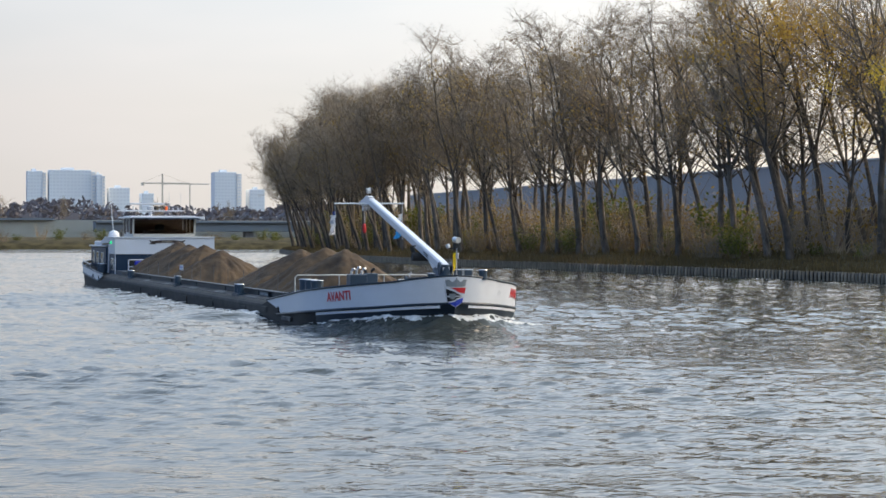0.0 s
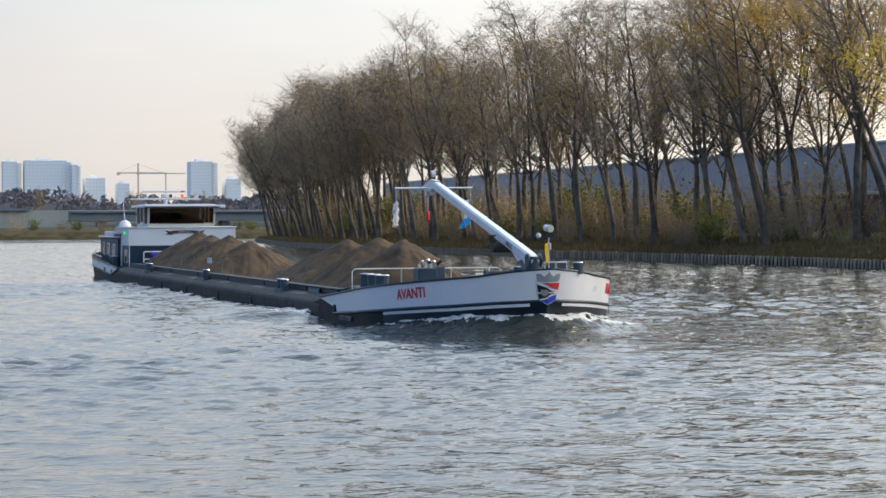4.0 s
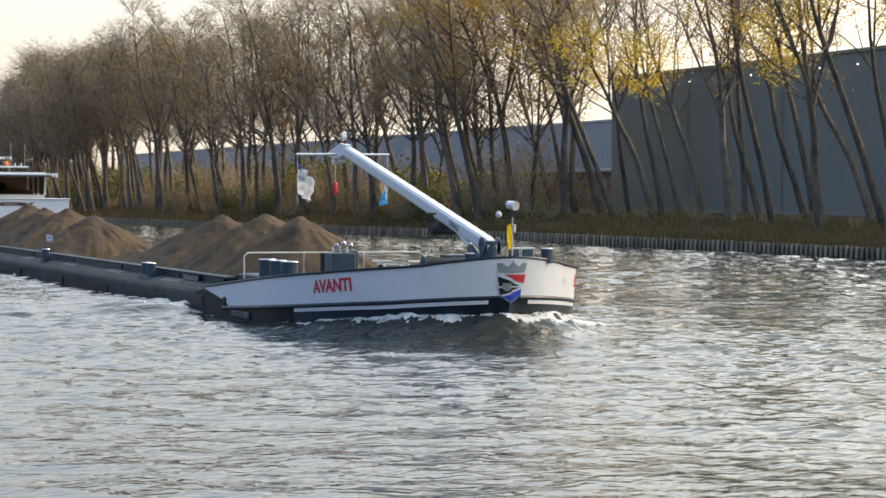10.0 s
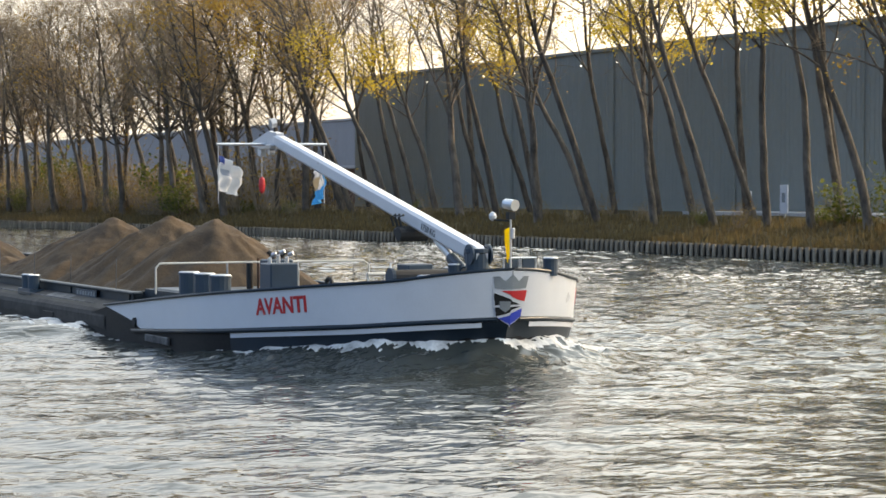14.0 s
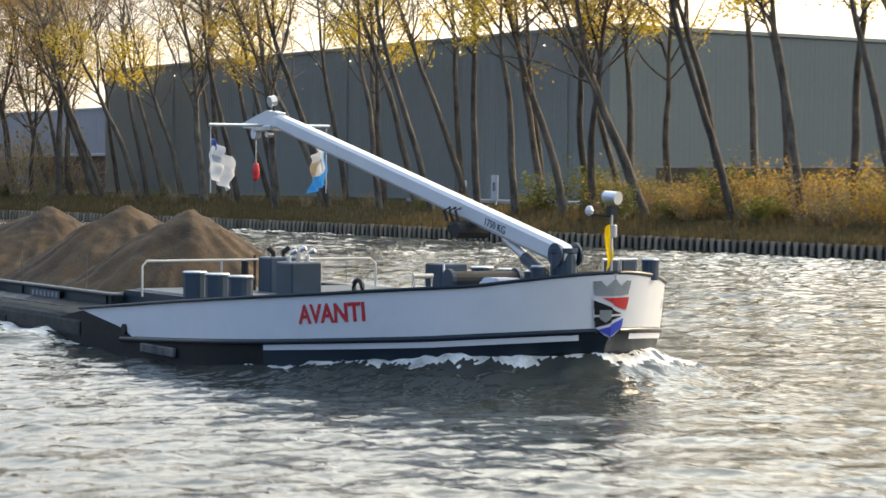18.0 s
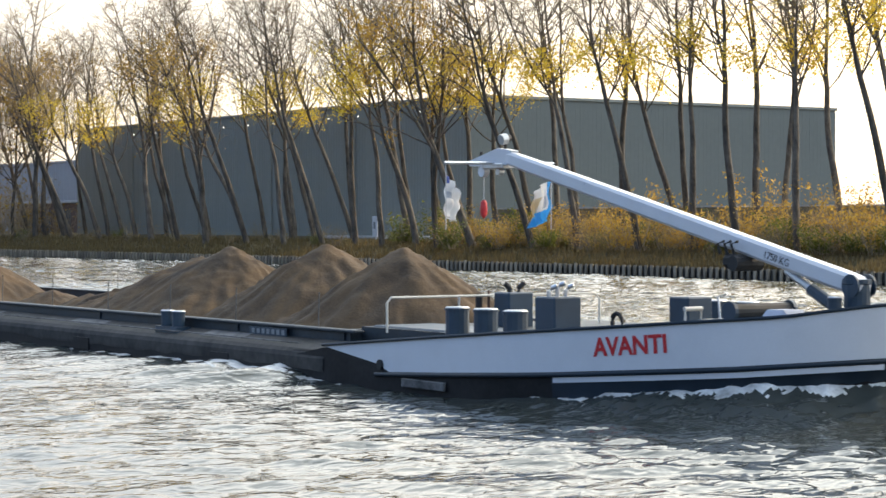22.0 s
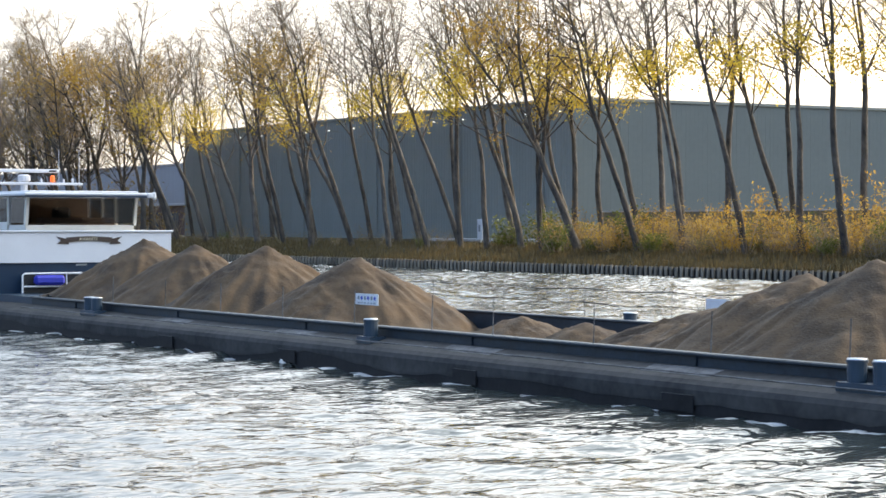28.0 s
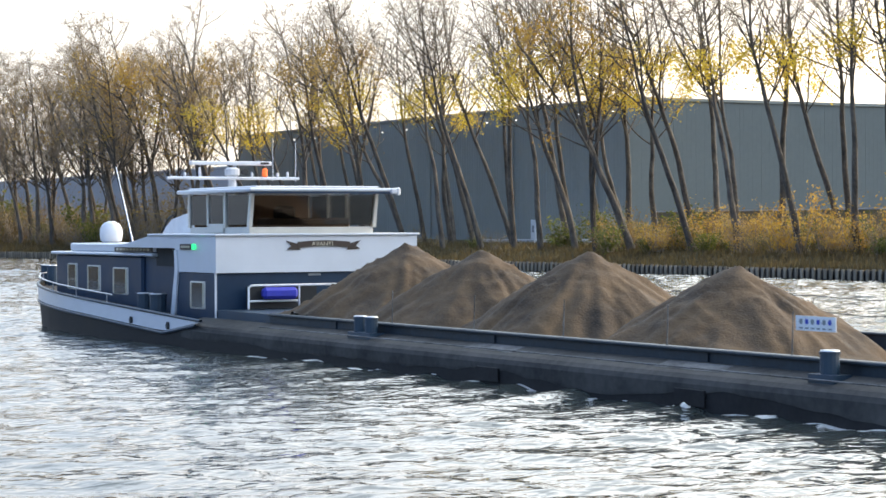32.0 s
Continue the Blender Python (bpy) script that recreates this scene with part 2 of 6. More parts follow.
M_SLATE = material("slate_blue_paint", (0.022, 0.045, 0.070), 0.45, vary=0.25, scale=2.0, bump=0.08)
M_COAM = material("dark_blue_grey_coaming_paint", (0.013, 0.022, 0.031), 0.5, gloss=0.35, vary=0.35, scale=1.5, fine=10, bump=0.1, tint=(0.024, 0.036, 0.046))
M_BLACK = material("black_hull_paint", (0.007, 0.008, 0.010), 0.6, gloss=0.2, vary=0.5, scale=1.0, fine=9, bump=0.12, tint=(0.018, 0.017, 0.017))
M_SIDE = material("dull_charcoal_side_plating", (0.026, 0.026, 0.027), 0.7, gloss=0.2, vary=0.4, scale=0.8, fine=6, bump=0.12, tint=(0.058, 0.054, 0.049))
M_DECK = material("worn_grey_deck_paint", (0.020, 0.020, 0.021), 0.8, gloss=0.15, vary=0.4, scale=1.2, fine=12, bump=0.25, tint=(0.044, 0.040, 0.037))
M_WORN = material("worn_bare_plate", (0.07, 0.07, 0.07), 0.7, gloss=0.2, vary=0.5, scale=2.0, fine=14, bump=0.2, tint=(0.15, 0.145, 0.14))
M_RED = material("red_letter_paint", (0.55, 0.025, 0.03), 0.4, vary=0.06)
M_BLUE = material("blue_paint", (0.03, 0.06, 0.42), 0.4, vary=0.1)
M_COVER = material("blue_cover_cloth", (0.02, 0.03, 0.36), 0.6, vary=0.2, scale=4, bump=0.3)
M_SAND = material("damp_sand", (0.030, 0.018, 0.009), 0.95, vary=0.45, scale=1.1, fine=22, bump=0.8, tint=(0.072, 0.044, 0.021), depth=0.035)
M_STEEL = material("galvanised_steel", (0.55, 0.56, 0.57), 0.35, metal=0.85, vary=0.15)
M_RUST = material("rusty_steel", (0.10, 0.055, 0.035), 0.8, vary=0.4)
M_RUBBER = material("black_rubber", (0.02, 0.02, 0.02), 0.75)
M_YELLOW = material("yellow_cloth", (0.85, 0.66, 0.03), 0.7, vary=0.1)
M_FLAGW = material("white_flag_cloth", (0.72, 0.72, 0.72), 0.8, vary=0.08)
M_FLAGB = material("light_blue_flag_cloth", (0.08, 0.42, 0.72), 0.8, vary=0.08)
M_FLAGG = material("faded_grey_print", (0.36, 0.40, 0.47), 0.8, vary=0.15)
M_FLAGN = material("dark_blue_flag_cloth", (0.05, 0.10, 0.35), 0.8, vary=0.08)
M_WOODSIGN = material("dark_varnished_wood", (0.035, 0.02, 0.014), 0.45, vary=0.3)
M_CREAM = material("cream_lettering", (0.55, 0.48, 0.35), 0.5, vary=0.05)
M_INSIDE = material("brown_wheelhouse_lining", (0.16, 0.085, 0.045), 0.6, vary=0.3, scale=1.0)
M_BEIGE = material("beige_frame_paint", (0.62, 0.58, 0.50), 0.4, vary=0.06)
M_GLASS = glass("window_glass")
M_GREY = material("grey_crest_paint", (0.22, 0.24, 0.25), 0.5, vary=0.2)
M_FOAM = material("white_foam", (0.32, 0.32, 0.30), 0.6, vary=0.3, scale=2.5, fine=14, bump=0.9, tint=(0.60, 0.60, 0.58), depth=0.05)
M_BARK = material("grey_brown_bark", (0.060, 0.048, 0.037), 0.9, vary=0.5, scale=1.6, fine=6, bump=1.0, stretch=(1.6, 1.6, 0.6), tint=(0.125, 0.102, 0.078), depth=0.09, random_tint=0.3)
M_TWIG = material("brown_twigs", (0.28, 0.215, 0.145), 0.9, vary=0.2, bump=0, random_tint=0.3)
M_LEAF_Y = leaf_material("yellow_leaves", (0.58, 0.38, 0.04), (0.82, 0.64, 0.09))
M_LEAF_O = leaf_material("ochre_leaves", (0.36, 0.20, 0.04), (0.60, 0.40, 0.08))
M_LEAF_B = leaf_material("brown_leaves", (0.22, 0.13, 0.035), (0.40, 0.27, 0.06))
M_LEAF_G = leaf_material("green_leaves", (0.07, 0.09, 0.02), (0.20, 0.20, 0.04))
M_GRASS = leaf_material("dry_reeds", (0.10, 0.075, 0.034), (0.17, 0.125, 0.052))
M_SOIL = material("bank_soil_and_grass", (0.040, 0.036, 0.018), 0.95, gloss=0.1, vary=0.5, scale=0.5, fine=6, bump=0.6, tint=(0.075, 0.06, 0.03), depth=0.1)
M_PILE = material("weathered_timber_pile", (0.19, 0.155, 0.11), 0.85, vary=0.4, scale=2, fine=14, bump=0.4, random_tint=0.35, stretch=(2, 2, 0.5))
M_PLATE = material("rusty_sheet_wall", (0.06, 0.052, 0.044), 0.85, vary=0.4, scale=1)
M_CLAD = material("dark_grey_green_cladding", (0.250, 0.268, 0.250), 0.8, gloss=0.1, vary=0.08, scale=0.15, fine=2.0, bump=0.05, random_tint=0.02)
# The hall's cladding darkened by colour, to offset stronger light on its end wall.
M_CLAD_DIMMED = material("blue_grey_end_cladding", (0.152, 0.174, 0.172), 0.8, gloss=0.1, vary=0.08, scale=0.15, fine=2.0, bump=0.05, random_tint=0.02)
M_CLAD2 = material("light_grey_cladding", (0.30, 0.305, 0.315), 0.55, vary=0.1, scale=0.15, fine=2, bump=0.05)
M_CONC = material("pale_concrete", (0.42, 0.42, 0.42), 0.8, vary=0.2, scale=0.6, fine=8, bump=0.2)
M_BRIDGE = material("grey_blue_bridge_steel", (0.16, 0.19, 0.22), 0.6, vary=0.15, scale=0.1)
M_SHED = material("pale_shed_panels", (0.55, 0.55, 0.50), 0.6, vary=0.12, scale=0.1)
# Skyline colours: the distance haze is put into these pale tones.
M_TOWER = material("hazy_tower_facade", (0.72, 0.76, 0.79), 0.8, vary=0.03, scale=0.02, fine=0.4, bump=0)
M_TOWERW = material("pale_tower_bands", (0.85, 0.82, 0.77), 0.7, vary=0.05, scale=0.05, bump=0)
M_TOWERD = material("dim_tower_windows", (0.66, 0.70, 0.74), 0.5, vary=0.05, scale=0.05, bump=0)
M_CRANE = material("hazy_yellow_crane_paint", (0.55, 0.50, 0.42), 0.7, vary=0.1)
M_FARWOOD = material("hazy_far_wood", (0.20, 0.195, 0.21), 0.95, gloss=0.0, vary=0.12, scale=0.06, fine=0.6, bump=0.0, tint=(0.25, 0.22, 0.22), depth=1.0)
M_ORANGE = glow("orange_lamp_glass", (0.9, 0.16, 0.03), 0.4)
M_GREEN = glow("green_navigation_light", (0.03, 0.9, 0.3), 0.7)


# ---------------------------------------------------------------- mesh helpers
def part(name, bm, mat, parent=None, label="", smooth=False):
    """Link a bmesh as one mesh object, under its thing where one is given."""
    me = bpy.data.meshes.new(name)
    bmesh.ops.recalc_face_normals(bm, faces=bm.faces)
    bm.to_mesh(me)
    bm.free()
    return linked(name, me, mat, parent, label, smooth)


def linked(name, me, mat, parent=None, label="", smooth=False):
    for m in (mat if isinstance(mat, (list, tuple)) else [mat]):
        me.materials.append(m)
    if smooth:
        me.polygons.foreach_set("use_smooth", [True] * len(me.polygons))
    ob = new(name, me)
    if parent:
        ob.parent = parent
    if label:
        ob["label"] = label
    return ob


def raw(name, verts, faces, mat, parent=None, label="", smooth=False):
    me = bpy.data.meshes.new(name)
    me.from_pydata(verts, [], faces)
    me.update()
    return linked(name, me, mat, parent, label, smooth)


def again(ob, m, parent=None):
    """Another piece on the same mesh."""
    o = new(ob.name.split(".")[0], ob.data)
    o.parent = parent or ob.parent
    o.matrix_basis = m
    return o


def thing(name, label, category, group="", kind=""):
    return tagged(new(name), label, category, group, kind)


def box(x0, x1, y0, y1, z0, z1, bevel=0.0, bm=None):
    bm = bm or bmesh.new()
    vs = [bm.verts.new((x, y, z)) for x in (x0, x1) for y in (y0, y1) for z in (z0, z1)]
    fs = [bm.faces.new([vs[i] for i in q]) for q in ((0, 1, 3, 2), (4, 6, 7, 5), (0, 4, 5, 1), (2, 3, 7, 6), (0, 2, 6, 4), (1, 5, 7, 3))]
    if bevel:
        bmesh.ops.bevel(bm, geom=list({e for f in fs for e in f.edges}), offset=bevel, segments=1, affect="EDGES")
    return bm


def rod(p, q, r, r2=None, n=8, bm=None, cap=True):
    """A round bar from p to q."""
    bm = bm or bmesh.new()
    p, q = Vector(p), Vector(q)
    ax = (q - p).normalized()
    a = ax.orthogonal().normalized()
    b = ax.cross(a)
    rings = []
    for c, rad in ((p, r), (q, r if r2 is None else r2)):
        rings.append([bm.verts.new(c + (a * math.cos(2 * math.pi * i / n) + b * math.sin(2 * math.pi * i / n)) * rad) for i in range(n)])
    for i in range(n):
        bm.faces.new((rings[0][i], rings[0][(i + 1) % n], rings[1][(i + 1) % n], rings[1][i]))
    if cap:
        bm.faces.new(rings[0][::-1])
        bm.faces.new(rings[1])
    return bm


def pipe(points, r, n=6, bm=None):
    """A bent tube through the points."""
    bm = bm or bmesh.new()
    pts = [Vector(p) for p in points]
    rings = []
    for i, p in enumerate(pts):
        t = (pts[min(i + 1, len(pts) - 1)] - pts[max(i - 1, 0)]).normalized()
        a = t.cross(Vector((0.13, 0.21, 0.97))).normalized() if abs(t.z) < 0.9 else t.cross(Vector((1, 0.1, 0))).normalized()
        b = t.cross(a)
        rings.append([bm.verts.new(p + (a * math.cos(2 * math.pi * k / n) + b * math.sin(2 * math.pi * k / n)) * r) for k in range(n)])
    for r0, r1 in zip(rings, rings[1:]):
        for k in range(n):
            bm.faces.new((r0[k], r0[(k + 1) % n], r1[(k + 1) % n], r1[k]))
    bm.faces.new(rings[0][::-1])
    bm.faces.new(rings[-1])
    return bm


def turned(profile, n=16, at=(0, 0, 0), bm=None):
    """A solid of revolution about z from (radius, height) pairs."""
    bm = bm or bmesh.new()
    at = Vector(at)
    rings = [[bm.verts.new(at + Vector((r * math.cos(2 * math.pi * i / n), r * math.sin(2 * math.pi * i / n), z))) for i in range(n)] for r, z in profile]
    for a, b in zip(rings, rings[1:]):
        for i in range(n):
            bm.faces.new((a[i], a[(i + 1) % n], b[(i + 1) % n], b[i]))
    bm.faces.new(rings[0][::-1])
    bm.faces.new(rings[-1])
    return bm


def prism(outline, depth, bm=None):
    """An outline of points in one plane, thickened along the vector depth."""
    bm = bm or bmesh.new()
    a = [bm.verts.new(Vector(p)) for p in outline]
    b = [bm.verts.new(Vector(p) + Vector(depth)) for p in outline]
    bm.faces.new(a[::-1])
    bm.faces.new(b)
    n = len(a)
    for i in range(n):
        bm.faces.new((a[i], a[(i + 1) % n], b[(i + 1) % n], b[i]))
    return bm


def letters(text, size, bend, mat, name, parent, extrude=0.01, bold=0.0):
    """Built-in-font writing whose flat points are laid by bend(x, y, lift)."""
    cu = bpy.data.curves.new(name, "FONT")
    cu.body, cu.size, cu.extrude, cu.resolution_u, cu.offset = text, size, extrude, 3, bold
    tmp = new("tmp_" + name, cu)
    me = bpy.data.meshes.new_from_object(tmp.evaluated_get(bpy.context.evaluated_depsgraph_get()))
    bpy.data.objects.remove(tmp)
    for v in me.vertices:
        v.co = bend(v.co.x, v.co.y, v.co.z)
    return linked(name, me, mat, parent)


# ---------------------------------------------------------------- water and ground
def bank_y(u):
    """The foot of the far bank: straight beside the halls, then swinging in a little."""
    us = (-442, -424, -356, -300, -255, -215, -180, 400)
    return float(np.interp(u, us, (82, 73, 67.5, 70.5, 78, 84, 86, 86)))


# flat water all round, and true waves where the view crosses it
WX, WY = (-505.5, -430.0, -8.0, 700.0), (-260.0, 5.0, 85.5, 150.0)
V = [(x, y, -0.03) for y in WY for x in WX] + [(-505.5, 420, -0.03), (-400, 420, -0.03)]
F = [(4 * r + c, 4 * r + c + 1, 4 * r + c + 5, 4 * r + c + 4) for r in range(3) for c in range(3) if (r, c) != (1, 1)] + [(12, 13, 17, 16)]
tagged(raw("water", V, F, M_WATER), "grey-green rippled canal water under a pale sky", "water", kind="structure")


def lay_waves():
    """A sheet of short crossing wind waves; gusts leave rougher and smoother patches."""
    rng = np.random.default_rng(17)
    xs = np.concatenate([np.arange(WX[1], -190, 0.70), np.arange(-190, -120, 0.33), np.arange(-120, 5, 0.16)])
    ys = np.concatenate([np.arange(-0.5, 48, 0.16), np.arange(48, 91, 0.32)])
    X, Y = np.meshgrid(xs, ys)
    H, DX, DY = np.zeros_like(X), np.zeros_like(X), np.zeros_like(X)
    gust = sum(np.sin(X * a + Y * b + c) for a, b, c in rng.uniform(-1, 1, (6, 3)) * (0.12, 0.16, 6)) / 6
    for k in range(64):
        length = 0.48 * (5.0 / 0.48) ** (k / 63)
        way, phase = 2.75 + rng.normal(0, 0.55), rng.uniform(0, 6.283)
        slope = WAVE_SLOPE * (math.exp(-(math.log(length / 0.70) / 0.7) ** 2) + 0.28 * math.exp(-(math.log(length / 2.4) / 0.4) ** 2))
        n = 6.2832 / length
        kx, ky = n * math.cos(way), n * math.sin(way)
        a, p = slope / n * (1.0 + (0.9 if length < 2 else 0.3) * gust), X * kx + Y * ky + phase
        H += a * np.sin(p)
        DX += a * np.cos(p) * math.cos(way)
        DY += a * np.cos(p) * math.sin(way)
    edge = np.minimum.reduce([X - xs[0], xs[-1] - X, Y - ys[0], ys[-1] - Y])
    fade = np.clip(edge / 3.0, 0, 1)
    P = np.stack([X + 0.8 * DX * fade, Y + 0.8 * DY * fade, H * fade], -1).reshape(-1, 3)
    r, c = X.shape
    a = (np.arange(r - 1)[:, None] * c + np.arange(c - 1)).reshape(-1)
    Q = np.stack([a, a + 1, a + c + 1, a + c], -1)
    me = bpy.data.meshes.new("water")
    me.vertices.add(len(P))
    me.vertices.foreach_set("co", P.reshape(-1))
    me.loops.add(Q.size)
    me.loops.foreach_set("vertex_index", Q.reshape(-1))
    me.polygons.add(len(Q))
    me.polygons.foreach_set("loop_start", np.arange(len(Q)) * 4)
    me.update(calc_edges=True)
    return tagged(linked("water", me, M_WAVES, smooth=True), "short grey wind waves on the open canal", "water", kind="structure")


WAVE_SLOPE = 0.047
wind_waves = lay_waves()


def ground_mesh():
    V, F = [], []

    def strip(lines):
        """Lines of points, each the same length, joined side by side."""
        base, n = len(V), len(lines[0])
        for ln in lines:
            V.extend(ln)
        for i in range(len(lines) - 1):
            for j in range(n - 1):
                a = base + i * n + j
                F.append((a, a + 1, a + n + 1, a + n))
    us = [-442 + 4 * i for i in range(83)] + [-110 + 10 * i for i in range(52)] + [700, 3000]
    prof = [(0.15, -3.0), (0.15, 0.55), (1.2, 0.75), (2.6, 1.0), (4.5, 1.35), (7.0, 1.65), (12.0, 1.95), (22.0, 2.1)]
    lines = [[(u, bank_y(u) + dv, z + (0.12 * noise.noise((u * 0.2, dv, 0)) if 0.6 < z else 0)) for u in us] for dv, z in prof]
    lines.append([(u, 125.0, 2.1) for u in us])
    lines.append([(u, 3000.0, 2.1) for u in us])
    strip(lines)
    # the end of that bank, facing the cross basin
    strip([[(-442, bank_y(-442) + dv, z) for dv, z in prof] + [(-442, 125, 2.1), (-442, 3000, 2.1)],
           [(-444, bank_y(-442) + dv, min(z, -1.0)) for dv, z in prof] + [(-444, 125, -1.0), (-444, 3000, -1.0)]])
    # land across the end of the basin
    vs = [-3000, -260] + [-200 + 10 * i for i in range(64)] + [700, 3000]
    strip([[(-505, v, -1.0) for v in vs], [(-506, v, 0.5) for v in vs], [(-511, v, 1.7 + 0.4 * noise.noise((v * 0.1, 3, 0))) for v in vs],
           [(-540, v, 2.3) for v in vs], [(-3000, v, 2.3) for v in vs]])
    # the near bank, on which the filming stands
    us = [-505, -300, -100, -40] + [-30 + 4 * i for i in range(16)] + [60, 200, 700, 3000]
    strip([[(u, -1.2, -1.5) for u in us], [(u, -1.3, 0.3) for u in us], [(u, -3.0, 1.6) for u in us], [(u, -8.0, 2.0) for u in us], [(u, -3000, 2.2) for u in us]])
    return V, F


V, F = ground_mesh()
ground = tagged(raw("ground", V, F, M_SOIL, smooth=True), "brown-green grassy canal banks and flat land", "ground", kind="structure")

# ---------------------------------------------------------------- pile wall along the far bank
quay = thing("quay_wall", "low dark retaining wall of timber piles along the water", "retaining wall", kind="structure")
V, F = [], []
us = [-441 + 3 * i for i in range(316)]
for i, u in enumerate(us):
    v = bank_y(u)
    V += [(u, v + 0.02, -0.6), (u, v + 0.02, 0.62), (u, v + 0.14, 0.62)]
    if i:
        a = 3 * i
        F += [(a - 3, a, a + 1, a - 2), (a - 2, a + 1, a + 2, a - 1)]
raw("backing_plate", V, F, M_PLATE, quay)
V, F = [], []
for i, u in enumerate(us[:-1]):
    u2 = us[i + 1] - 0.02
    a, b, k = bank_y(u), bank_y(u2), len(V)
    V += [(u, a - 0.10, 0.50), (u2, b - 0.10, 0.50), (u2, b - 0.10, 0.60), (u, a - 0.10, 0.60), (u, a, 0.50), (u2, b, 0.50), (u2, b, 0.60), (u, a, 0.60)]
    F += [(k, k + 1, k + 2, k + 3), (k + 3, k + 2, k + 6, k + 7), (k, k + 4, k + 5, k + 1), (k, k + 3, k + 7, k + 4), (k + 1, k + 5, k + 6, k + 2)]
raw("waling_beam", V, F, M_PLATE, quay)
first, rest_v, rest_f, count = None, [], [], 0
u = -440.0
while u < 300:
    top = 0.66 + 0.07 * random.random()
    if -262 < u < -90:
        if first is None:
            first = part("pile", rod((0, 0, -0.6), (0, 0, 0.70), 0.13, 0.12, n=7), M_PILE, quay, smooth=True)
            first.matrix_basis = pose(u, bank_y(u) - 0.14, 0)
        else:
            again(first, pose(u, bank_y(u) - 0.14, top - 0.70, random.uniform(-1.5, 1.5), random.uniform(-1.5, 1.5), 50 * random.random()))
    else:
        k = len(rest_v)
        v = bank_y(u) - 0.14
        for z in (-0.6, top):
            rest_v += [(u + 0.13 * math.cos(a), v + 0.13 * math.sin(a), z) for a in (0, 1.05, 2.09, 3.14, 4.19, 5.24)]
        rest_f += [(k + i, k + (i + 1) % 6, k + 6 + (i + 1) % 6, k + 6 + i) for i in range(6)] + [tuple(k + 6 + i for i in range(6))]
    u += 0.58
far_piles = raw("piles", rest_v, rest_f, M_PILE, quay)
far_piles["kind"] = "stuff"


# ---------------------------------------------------------------- trees
def add_tube(V, F, pts, radii, n):
    base = len(V)
    for i, p in enumerate(pts):
        t = (pts[min(i + 1, len(pts) - 1)] - pts[max(i - 1, 0)]).normalized()
        a = t.orthogonal().normalized()
        b = t.cross(a)
        for k in range(n):
            w = 2 * math.pi * k / n
            V.append(p + (a * math.cos(w) + b * math.sin(w)) * radii[i])
    for i in range(len(pts) - 1):
        for k in range(n):
            c = base + i * n
            F.append((c + k, c + (k + 1) % n, c + n + (k + 1) % n, c + n + k))


def grow(V, F, rnd, p, way, length, r0, r1, n, steps, wander, up):
    pts, radii = [p.copy()], [r0]
    d = way.normalized()
    for i in range(steps):
        d = (d + Vector((rnd.uniform(-1, 1), rnd.uniform(-1, 1), rnd.uniform(-1, 1))) * wander + Vector((0, 0, up))).normalized()
        p = p + d * (length / steps)
        pts.append(p)
        radii.append(r0 + (r1 - r0) * (i + 1) / steps)
    add_tube(V, F, pts, radii, n)
    return pts, d


def leaf_at(V, F, rnd, p, size):
    a = Vector((rnd.uniform(-1, 1), rnd.uniform(-1, 1), rnd.uniform(-1, 1))).normalized()
    b = a.orthogonal().normalized()
    k = len(V)
    V += [p - a * size, p + b * size * 0.55, p + a * size, p - b * size * 0.55]
    F.append((k, k + 1, k + 2, k + 3))


